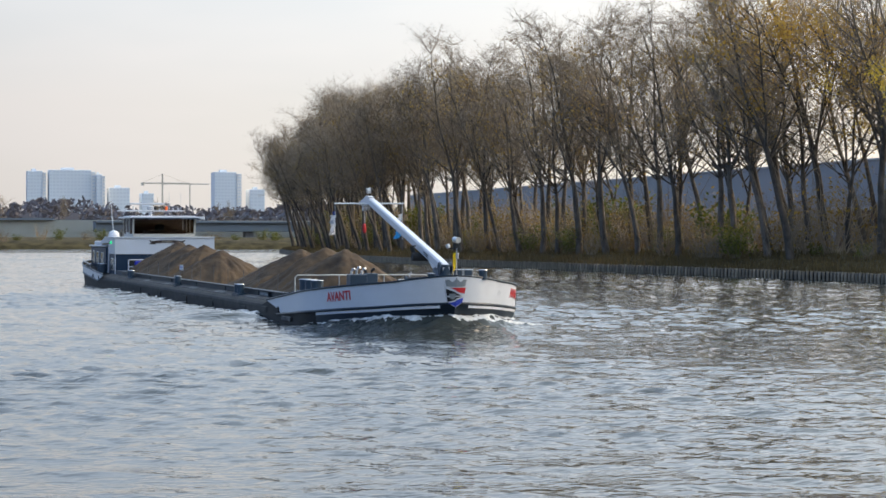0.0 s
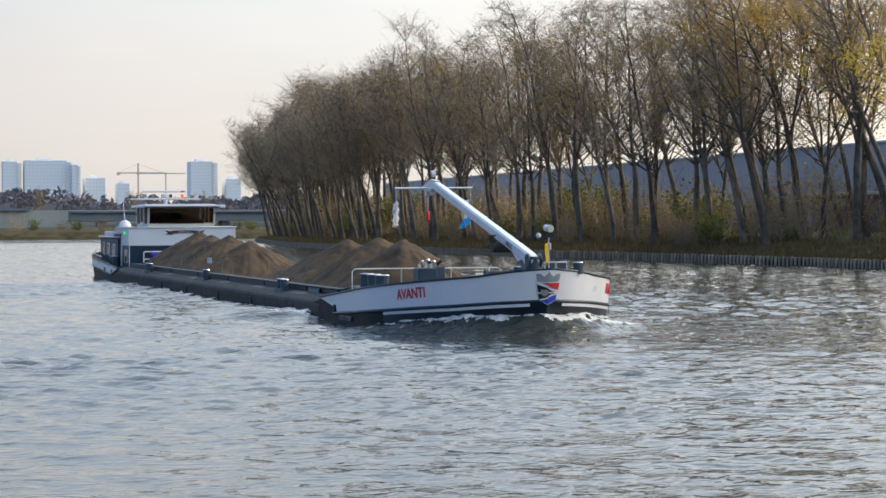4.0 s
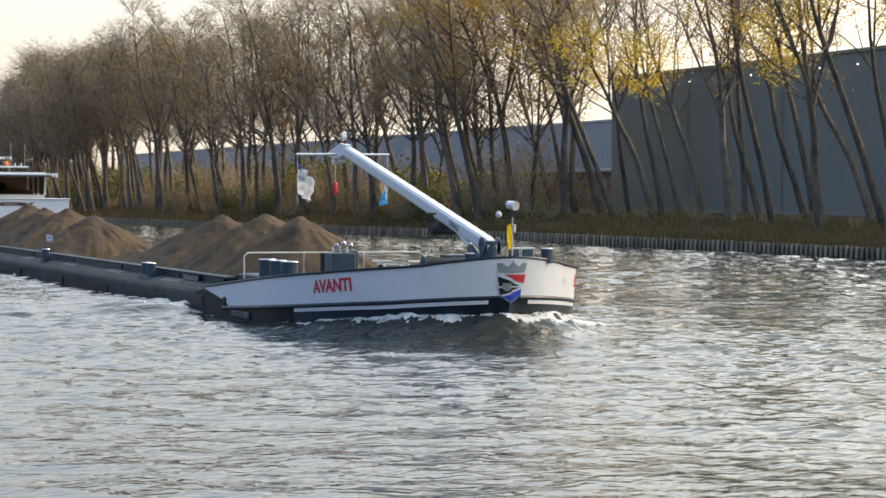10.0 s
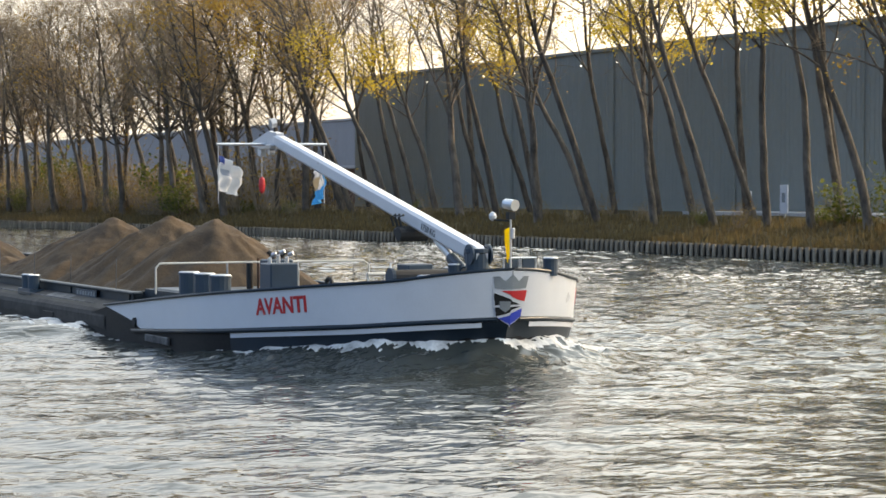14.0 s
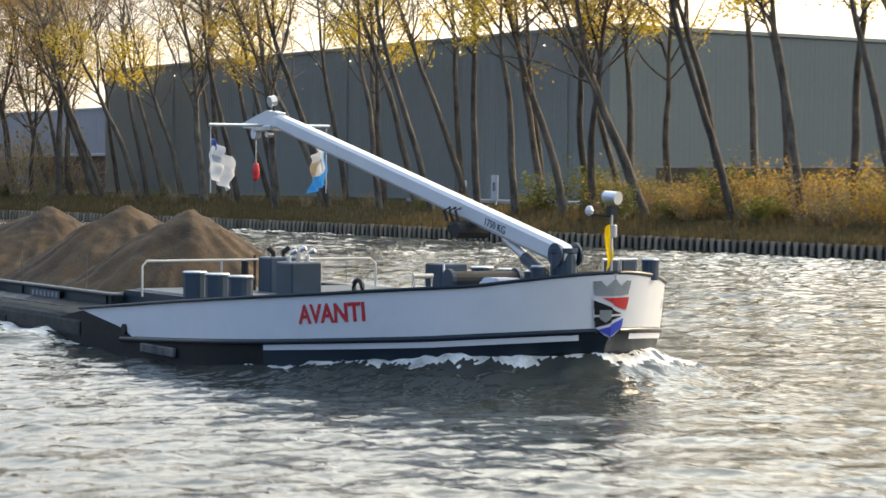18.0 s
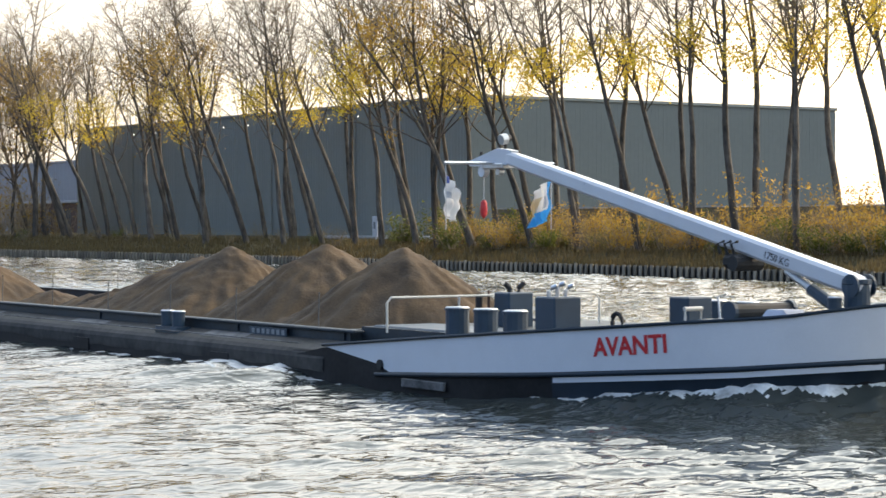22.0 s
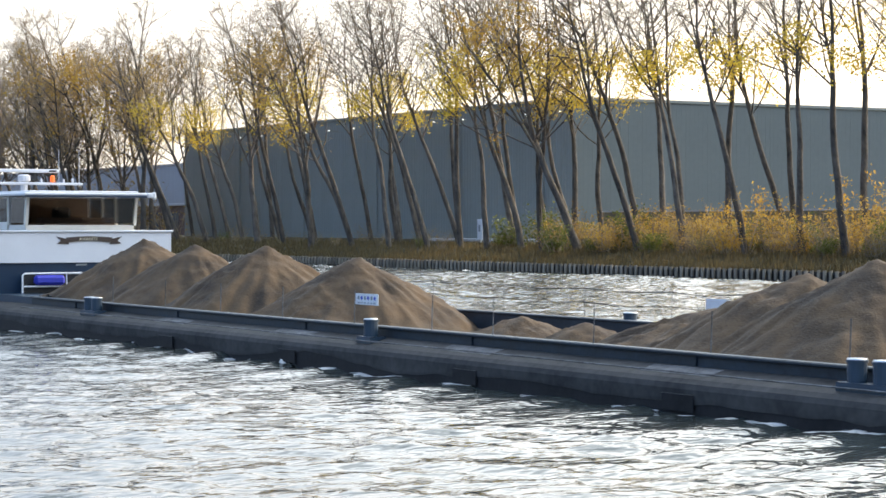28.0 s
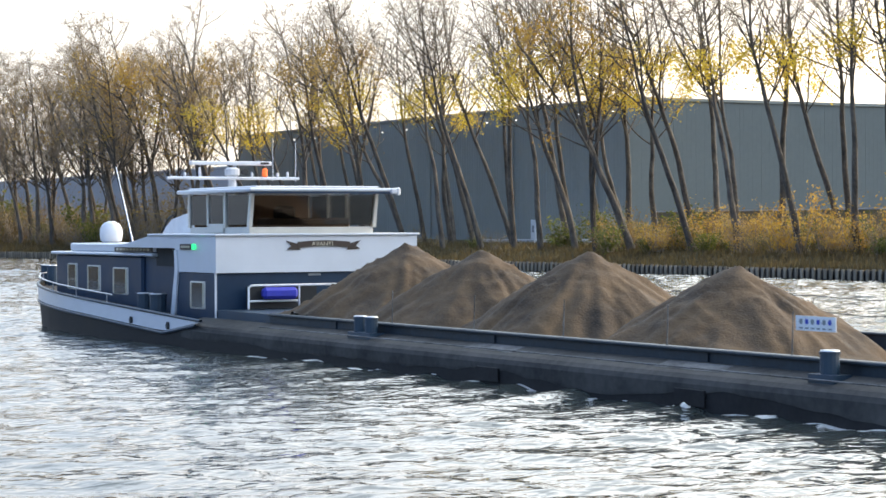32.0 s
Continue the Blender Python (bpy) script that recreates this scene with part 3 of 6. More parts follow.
def tree_meshes(seed, height, fork, limbs, twigs, leaves, leaf_band, spread, droop=0.0, crook=0.07, clump=16, part_way=0.42, rise=0.35):
    """Trunk, branches and leaves of one poplar: a crooked leaning stem, a forked leader, rising limbs, a haze of twigs."""
    rnd = random.Random(seed)
    tv, tf, cv, cf, lv, lf = [], [], [], [], [], []
    lean = Vector((rnd.uniform(-0.08, 0.08), rnd.uniform(-0.05, 0.05), 1))
    fork_z = height * fork
    r0 = rnd.uniform(0.26, 0.36)
    stem, d = grow(tv, tf, rnd, Vector((0, 0, -0.3)), lean, fork_z, r0, r0 * 0.56, 8, 10, crook, 0.05)
    tips, limbs_pts = [], []
    a0 = rnd.uniform(0, 6.283)
    for k in range(rnd.choice((2, 2, 3))):
        a = a0 + 2.4 * k
        way = d + Vector((math.cos(a), math.sin(a), 0)) * (0.12 if k == 0 else part_way)
        pts, _ = grow(tv, tf, rnd, stem[-1 - (k == 2) * 2], way, (height - fork_z) * (1.0 if k == 0 else rnd.uniform(0.7, 0.95)), r0 * (0.48 if k == 0 else 0.34), 0.025, 6, 9, 0.13, 0.10)
        limbs_pts.append(pts)
    starts = [p for pts in limbs_pts for p in pts[1:-1]] + stem[-2:]
    for i in range(limbs):
        q = rnd.choice(starts)
        rel = (q.z - fork_z * 0.8) / max(height - fork_z * 0.8, 1)
        a = rnd.uniform(0, 6.283)
        ln = spread * rnd.uniform(0.6, 1.15) * max(1.15 - 0.75 * rel, 0.25)
        pts, _ = grow(tv, tf, rnd, q, Vector((math.cos(a), math.sin(a), rnd.uniform(rise, 1.4))), ln, 0.07 - 0.035 * rel, 0.016, 5, 6, 0.17, 0.07 - droop)
        limbs_pts.append(pts)
    for pts in limbs_pts:
        for p in pts[2:]:
            for _ in range(rnd.choice((1, 1, 2))):
                a = rnd.uniform(0, 6.283)
                w2 = Vector((math.cos(a), math.sin(a), rnd.uniform(-0.1, 1.1)))
                sub, _ = grow(cv, cf, rnd, p, w2, rnd.uniform(0.9, 2.5), 0.022, 0.009, 3, 3, 0.22, 0.05 - droop)
                tips.extend(sub[1:])
    for _ in range(twigs):
        p = rnd.choice(tips)
        a = rnd.uniform(0, 6.283)
        way = Vector((math.cos(a), math.sin(a), rnd.uniform(-0.3, 1.3) - droop * 4))
        grow(cv, cf, rnd, p, way, rnd.uniform(0.6, 1.9), 0.010, 0.004, 3, 1, 0.2, 0.0)
    low = [p for p in tips if height * leaf_band[0] < p.z < height * leaf_band[1]]
    if low:
        hubs = [rnd.choice(low) for _ in range(max(3, leaves // clump))]
        for _ in range(leaves):
            p = rnd.choice(hubs) + Vector((rnd.gauss(0, 0.45), rnd.gauss(0, 0.45), rnd.gauss(-0.25, 0.5)))
            leaf_at(lv, lf, rnd, p, rnd.uniform(0.07, 0.15))
    return (tv, tf), (cv, cf), (lv, lf)


def tree_kind(name, label, seed, mats, **shape):
    (tv, tf), (cv, cf), (lv, lf) = tree_meshes(seed, **shape)
    t = thing(name, label, "tree", "trees along the far bank")
    raw("trunk", tv, tf, M_BARK, t, smooth=True)
    raw("crown", cv, cf, M_TWIG, t)
    if lf:
        raw("foliage", lv, lf, mats, t)
    return t


BARE = "tall nearly bare poplar with grey-brown leaning trunk"
GOLD = "tall leaning poplar with sparse yellow autumn leaves"
bare = [tree_kind("poplar_tree", BARE, 10 + i, M_LEAF_B, height=h, fork=f, limbs=32, twigs=2200, leaves=lv, leaf_band=(0.35, 0.85), spread=5.4, part_way=0.5, rise=0.5)
        for i, (h, f, lv) in enumerate(((20.8, 0.36, 450), (21.6, 0.38, 600), (20.4, 0.33, 450), (21.8, 0.37, 350), (21.2, 0.35, 800)))]
thin = [tree_kind("poplar_tree", BARE, 20 + i, M_LEAF_O, height=h, fork=f, limbs=30, twigs=1700, leaves=lv, leaf_band=(0.35, 0.85), spread=5.8, part_way=0.5, rise=0.5)
        for i, (h, f, lv) in enumerate(((21.8, 0.34, 260), (22.8, 0.37, 700), (22.2, 0.32, 350)))]
gold = [tree_kind("poplar_tree", GOLD, 40 + i, M_LEAF_O if i == 4 else M_LEAF_Y, height=h, fork=f, limbs=n, twigs=620, leaves=lv, leaf_band=lo, spread=7.4, droop=0.0, crook=0.085, clump=45, part_way=0.34, rise=0.5)
        for i, (h, f, n, lv, lo) in enumerate(((24, 0.44, 20, 1000, (0.32, 0.60)), (25, 0.48, 22, 600, (0.34, 0.58)), (23.5, 0.43, 19, 1300, (0.33, 0.68)), (25, 0.52, 18, 320, (0.38, 0.66)), (24, 0.38, 30, 2800, (0.34, 0.78))))]
used = set()


def plant(kinds, u, v, size, lean):
    ob = random.choice(kinds)
    m = pose(u, v, 1.5, lean[0], lean[1], 0) @ pose(0, 0, 0, 0, 0, random.uniform(0, 360)) @ Matrix.Scale(size, 4)
    if ob in used:
        o = copy_thing(ob, m)
        o.scale = (size, size, size)
    else:
        ob.matrix_basis = m
        used.add(ob)


random.seed(5)
STEMS = (-242.6, -236, -233.6, -228.5, -224, -219, -214, -210.5, -206.6, -201.4, -195.1, -193.4, -189.1, -185.8, -181.0, -176.0, -174.5, -171.6, -166.7, -165.3, -160.6, -156.5, -154.9, -152.4,
         -150.4, -147.4, -145.4, -142.9, -141.6, -138.1, -137.3, -132.0, -129.4, -127.4, -123.6, -121.0, -116.6, -112.3, -111.1, -108.1, -106.1, -104.2, -101.1, -97, -92, -87)
for i, u in enumerate(STEMS):
    kinds = gold if u < -118 else [gold[1], gold[3], gold[0]]
    if u < -222:
        kinds = [gold[4], gold[4], bare[4], gold[2]]
    plant(kinds, u + 2.6 * (i % 2), 91.8 + 5.0 * (i % 2) + random.uniform(-0.6, 0.6), random.uniform(0.94, 1.06) * (1.15 if u < -222 else 1.0), (random.uniform(5, 16), random.uniform(-4, 2)))
for u in (-239, -226, -217, -204, -198, -184, -179, -169, -158, -149, -134, -119, -110):
    plant([gold[0], gold[3], gold[1]], u, 98.5 + random.uniform(-0.6, 2.0), random.uniform(0.9, 1.0), (random.uniform(2, 12), random.uniform(-4, 2)))
for row, dv in ((0, 5.2), (1, 10.2), (2, 14.5)):
    u = -437.0 + 2.0 * row
    while u < -230:
        v = bank_y(u) + dv + random.uniform(-0.8, 0.8)
        plant(bare if u < -305 else thin, u, v, (random.uniform(0.92, 1.08) if u > -415 else 0.78) * (1.08 if u > -272 else 1.0), (random.uniform(2, 9), random.uniform(-5, 1)))
        u += random.uniform(4.2, 6.0) * (1.0 if row < 2 else 1.6 if u < -305 else 2.2)


u = -436.0
while u < -315:
    plant(bare, u, bank_y(u) + random.uniform(1.6, 3.0), random.uniform(0.72, 0.88), (random.uniform(9, 17), random.uniform(-5, 3)))
    u += random.uniform(5.0, 8.0)


# ---------------------------------------------------------------- shrubs and reeds
def shrub_kind(label, seed, mat, height, wide, stems, leaves, size):
    rnd = random.Random(seed)
    cv, cf, lv, lf = [], [], [], []
    tips = []
    for _ in range(stems):
        a = rnd.uniform(0, 6.283)
        p = Vector((math.cos(a), math.sin(a), 0)) * rnd.uniform(0, wide * 0.35)
        pts, _ = grow(cv, cf, rnd, p, Vector((math.cos(a) * 0.45, math.sin(a) * 0.45, 1)), height * rnd.uniform(0.55, 1.05), 0.03, 0.008, 3, 4, 0.14, 0.03)
        tips.extend(pts[1:])
        for q in pts[1:]:
            sub, _ = grow(cv, cf, rnd, q, Vector((rnd.uniform(-1, 1), rnd.uniform(-1, 1), rnd.uniform(0, 1))), rnd.uniform(0.3, 0.9), 0.012, 0.006, 3, 2, 0.2, 0.05)
            tips.extend(sub)
    for _ in range(leaves):
        p = rnd.choice(tips)
        leaf_at(lv, lf, rnd, p + Vector((rnd.gauss(0, 0.2), rnd.gauss(0, 0.2), rnd.gauss(0, 0.2))), rnd.uniform(0.6, 1.2) * size)
    t = thing("shrub", label, "shrub", "shrubs on the far bank")
    raw("branchwork", cv, cf, M_TWIG, t)
    raw("foliage", lv, lf, mat, t)
    return t


brown_s = [shrub_kind("bare brown shrub with a few dull leaves", 70 + i, M_LEAF_B, h, 2.2, 30, 170, 0.11) for i, h in enumerate((3.2, 4.2, 2.6))]
green_s = [shrub_kind("olive-green bank shrub with thinning leaves", 80 + i, M_LEAF_G, h, 2.0, 18, 700, 0.14) for i, h in enumerate((2.2, 3.0))]
gold_s = [shrub_kind("golden autumn shrub among the trunks", 90 + i, M_LEAF_O, h, 2.0, 22, 520, 0.11) for i, h in enumerate((2.8, 3.8))]
random.seed(8)
u = -439.0
while u < -80:
    v = bank_y(u) + random.uniform(3.0, 13.0)
    size = random.uniform(0.7, 1.2)
    if u < -134:
        pick = random.choice(brown_s + brown_s + green_s)
    else:
        pick = random.choice(gold_s + green_s + green_s + [brown_s[2], brown_s[0]])
        v = bank_y(u) + random.uniform(6.0, 14.0)
    if -235 < u < -150:
        size *= 0.5
    m = pose(u, v, 1.45, 0, 0, random.uniform(0, 360)) @ Matrix.Scale(size, 4)
    if pick in used:
        o = copy_thing(pick, m)
        o.scale = (size, size, size)
    else:
        pick.matrix_basis = m
        used.add(pick)
    u += random.uniform(1.1, 2.3) if u < -235 else random.uniform(1.6, 3.2)

def thicket(label, spots):
    """Many shrubs grown into one another, too tangled to tell apart: one mesh of twigs and leaves."""
    V, F, mats, index, n = [], [], [], [], 0
    for shrub, m in spots:
        for c in shrub.children:
            me = c.data
            co = np.empty(len(me.vertices) * 3)
            me.vertices.foreach_get("co", co)
            M = np.array(m)
            V.append(co.reshape(-1, 3) @ M[:3, :3].T + M[:3, 3])
            if me.materials[0] not in mats:
                mats.append(me.materials[0])
            F += [tuple(v + n for v in p.vertices) for p in me.polygons]
            index += [mats.index(me.materials[0])] * len(me.polygons)
            n += len(me.vertices)
    me = bpy.data.meshes.new("thicket")
    me.from_pydata(np.concatenate(V).tolist(), [], F)
    ob = linked("thicket", me, mats)
    me.polygons.foreach_set("material_index", index)
    return tagged(ob, label, "shrubs", kind="stuff")


random.seed(31)
spots = []
for i in range(120):
    u = -436 + 206 * (i + random.random()) / 120
    size = random.uniform(1.2, 2.0)
    spots.append((random.choice(brown_s + brown_s + [green_s[1]]), pose(u, bank_y(u) + random.uniform(8.0, 19.0), 1.6, 0, 0, random.uniform(0, 360)) @ Matrix.Scale(size, 4)))
thicket("tangle of bare brown undergrowth behind the bank trees", spots)
spots = []

for i in range(130):
    u = -143 + 65 * (i + random.random()) / 130
    size = random.uniform(0.4, 0.72)
    spots.append((random.choice(brown_s + gold_s + gold_s + green_s), pose(u, bank_y(u) + random.uniform(4.5, 12.5), 1.5, 0, 0, random.uniform(0, 360)) @ Matrix.Diagonal((size * 1.2, size * 1.2, size, 1))))
thicket("low autumn thicket, ochre and olive, under the trees", spots)

# taller saplings in loose clumps, brightest where they catch the low sun
sapling = [shrub_kind("tall orange-gold sapling on the sunlit bank", 96 + i, M_LEAF_O, h, 1.5, n, leaves, 0.12) for i, (h, n, leaves) in enumerate(((4.6, 9, 380), (5.4, 10, 520), (3.6, 12, 420)))]
for i, u in enumerate((-131.4, -130.6, -126.0, -122.8, -121.5, -117.9, -116.6, -115.8, -113.1, -110.0, -109.2, -107.7, -104.8, -103.9, -101.0, -98.2, -97.4, -93.5, -90.1, -88.8, -84.6, -82.0)):
    pick, size = sapling[i * 7 % 3 if u > -121 else 2], random.uniform(0.75, 1.1)
    m = pose(u + random.uniform(-0.5, 0.5), bank_y(u) + random.uniform(5.0, 11.0), 1.5, 0, 0, random.uniform(0, 360)) @ Matrix.Scale(size, 4)
    if pick in used:
        copy_thing(pick, m).scale = (size, size, size)
    else:
        pick.matrix_basis = m
        used.add(pick)

rnd = random.Random(3)
V, F = [], []
for _ in range(52000):
    u = -440 + 378 * rnd.random() ** 0.9
    dv = 0.3 + 9.5 * rnd.random() ** 1.6
    v, z = bank_y(u) + dv, float(np.interp(dv, (0.15, 1.2, 2.6, 4.5, 7, 12), (0.5, 0.7, 0.95, 1.3, 1.6, 1.9)))
    h, a = rnd.uniform(0.2, 0.62), rnd.uniform(0, 3.14)
    w, k = rnd.uniform(0.03, 0.09), len(V)
    lx, ly = rnd.uniform(-0.3, 0.3) * h, rnd.uniform(-0.3, 0.3) * h
    V += [(u - w * math.cos(a), v - w * math.sin(a), z), (u + w * math.cos(a), v + w * math.sin(a), z), (u + lx, v + ly, z + h)]
    F.append((k, k + 1, k + 2))
tagged(raw("reeds", V, F, M_GRASS), "dry brown reeds and rank grass on the bank", "grass", kind="stuff")


# ---------------------------------------------------------------- halls
def hall(name, label, u0, u1, v0, v1, z0, z1, mat, step, gutter, end_mat):
    h = thing(name, label, "warehouse")
    part("body", box(u0 + 0.1, u1 - 0.1, v0 + 0.1, v1 - 0.1, z0 - 0.5, z1 - 0.25), mat, h)
    n = round((u1 - u0) / step)
    w = (u1 - u0) / n
    pan = None
    for i in range(n):
        m = pose(u0 + w * i, v0, z0)
        if pan is None:
            bm = box(0.006, w - 0.006, 0, 0.12, 0, z1 - z0 - 0.3)
            for k in range(1, 5):
                box(w * k / 5 - 0.05, w * k / 5 + 0.05, -0.02, 0.0, 0, z1 - z0 - 0.3, bm=bm)
            pan = part("cladding_panel", bm, mat, h)
            pan.matrix_basis = m
        else:
            again(pan, m)
    n2 = round((v1 - v0) / step)
    w2 = (v1 - v0) / n2
    pan2 = None
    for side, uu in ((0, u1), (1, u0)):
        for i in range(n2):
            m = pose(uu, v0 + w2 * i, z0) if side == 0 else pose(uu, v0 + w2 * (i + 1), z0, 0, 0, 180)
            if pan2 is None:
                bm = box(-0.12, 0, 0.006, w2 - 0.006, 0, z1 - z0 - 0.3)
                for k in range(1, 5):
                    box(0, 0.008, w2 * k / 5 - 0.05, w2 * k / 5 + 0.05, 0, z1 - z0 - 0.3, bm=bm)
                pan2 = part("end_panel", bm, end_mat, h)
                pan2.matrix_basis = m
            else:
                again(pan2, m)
    part("roof_edge", box(u0 - 0.15, u1 + 0.15, v0 - 0.15, v1 + 0.15, z1 - 0.3, z1, 0.04), gutter, h)
    part("plinth", box(u0 - 0.06, u1 + 0.06, v0 - 0.06, v1, z0 - 0.5, z0 + 0.3), gutter, h)
    return h


dark_hall = hall("warehouse", "large dark grey-green clad warehouse behind the trees", -248.5, -161, 107.5, 152, 2.1, 15.0, M_CLAD, 2.5, M_CLAD, M_CLAD_DIMMED)
for i, u in enumerate((-232, -215, -198, -181, -166)):
    pipe_ob = part("downpipe", rod((u, 107.38, 2.1), (u, 107.38, 14.8), 0.07, n=6), M_CLAD, dark_hall)
M_LAMP = glow("lit_lamp_glass", (1, 0.95, 0.85), 2.0)
for i in range(15):
    part("wall_lamp", box(-243 + 5.7 * i, -242.91 + 5.7 * i, 107.26, 107.38, 13.72, 13.81), M_LAMP, dark_hall)
hall("warehouse", "long pale grey warehouse behind bare trees", -600, -292, 132, 180, 2.1, 13.0, M_CLAD2, 7.7, M_CONC, M_CLAD2)
hall("warehouse", "distant low grey warehouse beyond the dark hall", -150, 40, 190, 230, 2.1, 9.0, M_CLAD2, 7.6, M_CONC, M_CLAD2)

low_wall = thing("yard_fence", "low olive-brown yard fence with pale coping beyond the shrubs", "fence")
for i in range(34):
    if i == 0:
        panel = part("fence_panel", box(-150, -146.08, 103.0, 103.12, 2.0, 4.55), M_WALLB, low_wall)
        coping = part("coping", box(-150, -146.02, 102.95, 103.17, 4.55, 4.66), M_CONC, low_wall)
    else:
        again(panel, pose(i * 4.0, 0, 0))
        again(coping, pose(i * 4.0, 0, 0))
apron = thing("yard_apron", "pale concrete yard apron before the hall", "paving", kind="structure")
slab = part("slab", box(-178, -174.05, 101.0, 107.2, 1.9, 2.2, 0.02), M_CONC, apron)
for i in range(1, 6):
    again(slab, pose(i * 4.0, 0, 0))
yard_shed = thing("storage_shed", "low red-brown shed with a pale roof edge behind trees", "shed")
part("wall", box(-292, -262, 117, 124, 2.0, 6.1), M_BRICK, yard_shed)
part("roof", box(-292.4, -261.6, 116.6, 124.4, 6.1, 6.45, 0.05), M_CONC, yard_shed)
for i in range(4):
    part("door", box(-290 + 7 * i, -286.5 + 7 * i, 116.93, 117.0, 2.1, 5.2), M_SLATE, yard_shed)
sb = thing("marker_post", "white kilometre marker board on the bank", "sign")
part("board", box(-162.0, -161.2, 97.9, 98.0, 2.2, 4.0, 0.02), M_WHITE, sb)
part("bar", box(-161.75, -161.45, 97.87, 97.9, 2.9, 3.5), M_GREY, sb)
part("post", box(-161.65, -161.55, 98.0, 98.1, 1.7, 3.9), M_STEEL, sb)
sb = thing("marker_post", "thin white marker stake on the bank", "sign")
part("post", box(-165.6, -165.35, 98, 98.12, 1.6, 3.6, 0.02), M_WHITE, sb)


# ---------------------------------------------------------------- across the basin and the skyline
def tower(u, v0, v1, top, floors, bays, label, gable=0.0, deep=30.0):
    t = thing("tower_block", label, "building", "towers on the skyline")
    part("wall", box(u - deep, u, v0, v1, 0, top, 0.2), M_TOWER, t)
    fh, bw = top / floors, (v1 - v0) / bays
    pane = None
    for f in range(2, floors):
        for b in range(bays):
            m = pose(u, v0 + bw * (b + 0.15), fh * (f + 0.25))
            if pane is None:
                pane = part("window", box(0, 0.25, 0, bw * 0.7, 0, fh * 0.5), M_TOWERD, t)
                pane.matrix_basis = m
            else:
                again(pane, m)
    part("roof_house", box(u - deep * 0.7, u - deep * 0.3, v0 + (v1 - v0) * 0.3, v0 + (v1 - v0) * 0.6, top, top + 2.2), M_TOWER, t)
    if gable:
        # The gable's sunlight is put into its whiter colour.
        part("pale_gable", box(u - deep * 0.9, u + 0.8, v1 - 0.1, v1 + gable, 0, top - 1.5), M_TOWERW, t)
        balcony = part("gable_balcony", box(u + 0.8, u + 1.4, v1 + gable * 0.2, v1 + gable * 0.8, fh * 2, fh * 2 + 0.9), M_TOWERD, t)
        for f in range(3, floors):
            again(balcony, pose(0, 0, fh * (f - 2)))
    return t


tower(-2068, 82.5, 96.5, 59, 19, 5, "hazy pale high-rise block on the skyline", 3.2)
tower(-2066, 102, 140.5, 60, 19, 12, "wide hazy high-rise slab on the skyline", 4.0)
tower(-2060, 144.5, 150, 56, 18, 2, "narrow hazy high-rise on the skyline", 2.6)
tower(-2065, 156.5, 175.5, 44, 13, 6, "lower hazy block on the skyline")
tower(-2064, 186.5, 197.5, 39, 11, 4, "small hazy block on the skyline")
tower(-2058, 253, 273.5, 59, 20, 7, "tall pale blue-grey tower on the skyline", 4.6)
tower(-2055, 285.5, 299.5, 43, 13, 4, "hazy block on the skyline half behind the trees")

kran = thing("tower_crane", "pale tower crane on the distant skyline", "crane")
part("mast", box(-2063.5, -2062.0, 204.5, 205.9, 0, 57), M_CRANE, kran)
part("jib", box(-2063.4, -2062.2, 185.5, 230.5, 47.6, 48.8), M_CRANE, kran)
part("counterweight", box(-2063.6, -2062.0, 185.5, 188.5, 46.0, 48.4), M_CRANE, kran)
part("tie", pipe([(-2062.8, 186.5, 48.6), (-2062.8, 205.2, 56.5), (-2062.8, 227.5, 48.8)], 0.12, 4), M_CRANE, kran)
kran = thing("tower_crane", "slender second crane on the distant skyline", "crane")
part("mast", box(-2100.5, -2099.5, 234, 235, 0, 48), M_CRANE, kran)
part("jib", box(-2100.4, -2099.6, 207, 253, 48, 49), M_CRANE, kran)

# a belt of far trees below the towers, its haze put into the grey colour
rnd = random.Random(12)
V, F = [], []
for _ in range(900):
    u, v = -1200 + rnd.uniform(-120, 120), rnd.uniform(-320, 560)
    top = 15 + 6 * noise.noise((v * 0.022, 0, 4)) + rnd.uniform(-3, 2)
    rr = rnd.uniform(2.5, 5.5)
    for _ in range(36):
        a, b, f = rnd.uniform(0, 6.283), rnd.uniform(-1.2, 1.5), rnd.uniform(0.5, 1.0)
        p = Vector((u, v, top - rr)) + Vector((math.cos(a) * math.cos(b), math.sin(a) * math.cos(b), math.sin(b) * 1.3)) * rr * f
        leaf_at(V, F, rnd, p, rnd.uniform(0.9, 1.9))
V0 = len(V)
for i in range(89):
    v = -330 + 10 * i
    V += [(-1200, v, 0), (-1200, v, 11 + 5 * noise.noise((v * 0.022, 0, 4)))]
    if i:
        F.append((V0 + 2 * i - 2, V0 + 2 * i, V0 + 2 * i + 1, V0 + 2 * i - 1))
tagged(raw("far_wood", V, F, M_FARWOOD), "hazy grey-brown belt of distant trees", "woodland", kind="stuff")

br = thing("road_bridge", "low grey-blue girder bridge across the basin", "bridge")
part("girder", box(-560, -552, 50, 190, 3.6, 5.6, 0.1), M_BRIDGE, br)
part("deck", box(-561, -551, 50, 190, 5.6, 5.95), M_BRIDGE, br)
for i in range(5):
    part("pier", box(-558, -554, 56 + 28 * i, 58 + 28 * i, 0.5, 3.6, 0.1), M_CONC, br) if i == 0 else again(br.children[-1], pose(0, 28 * i, 0), br)
for i in range(36):
    part("rail_post", box(-551.2, -551.1, 51 + 4 * i, 51.1 + 4 * i, 5.95, 6.95), M_BRIDGE, br) if i == 0 else again(bpy.data.objects["rail_post"], pose(0, 4 * i, 0), br)
part("handrail", box(-551.25, -551.05, 50, 190, 6.9, 7.0), M_BRIDGE, br)
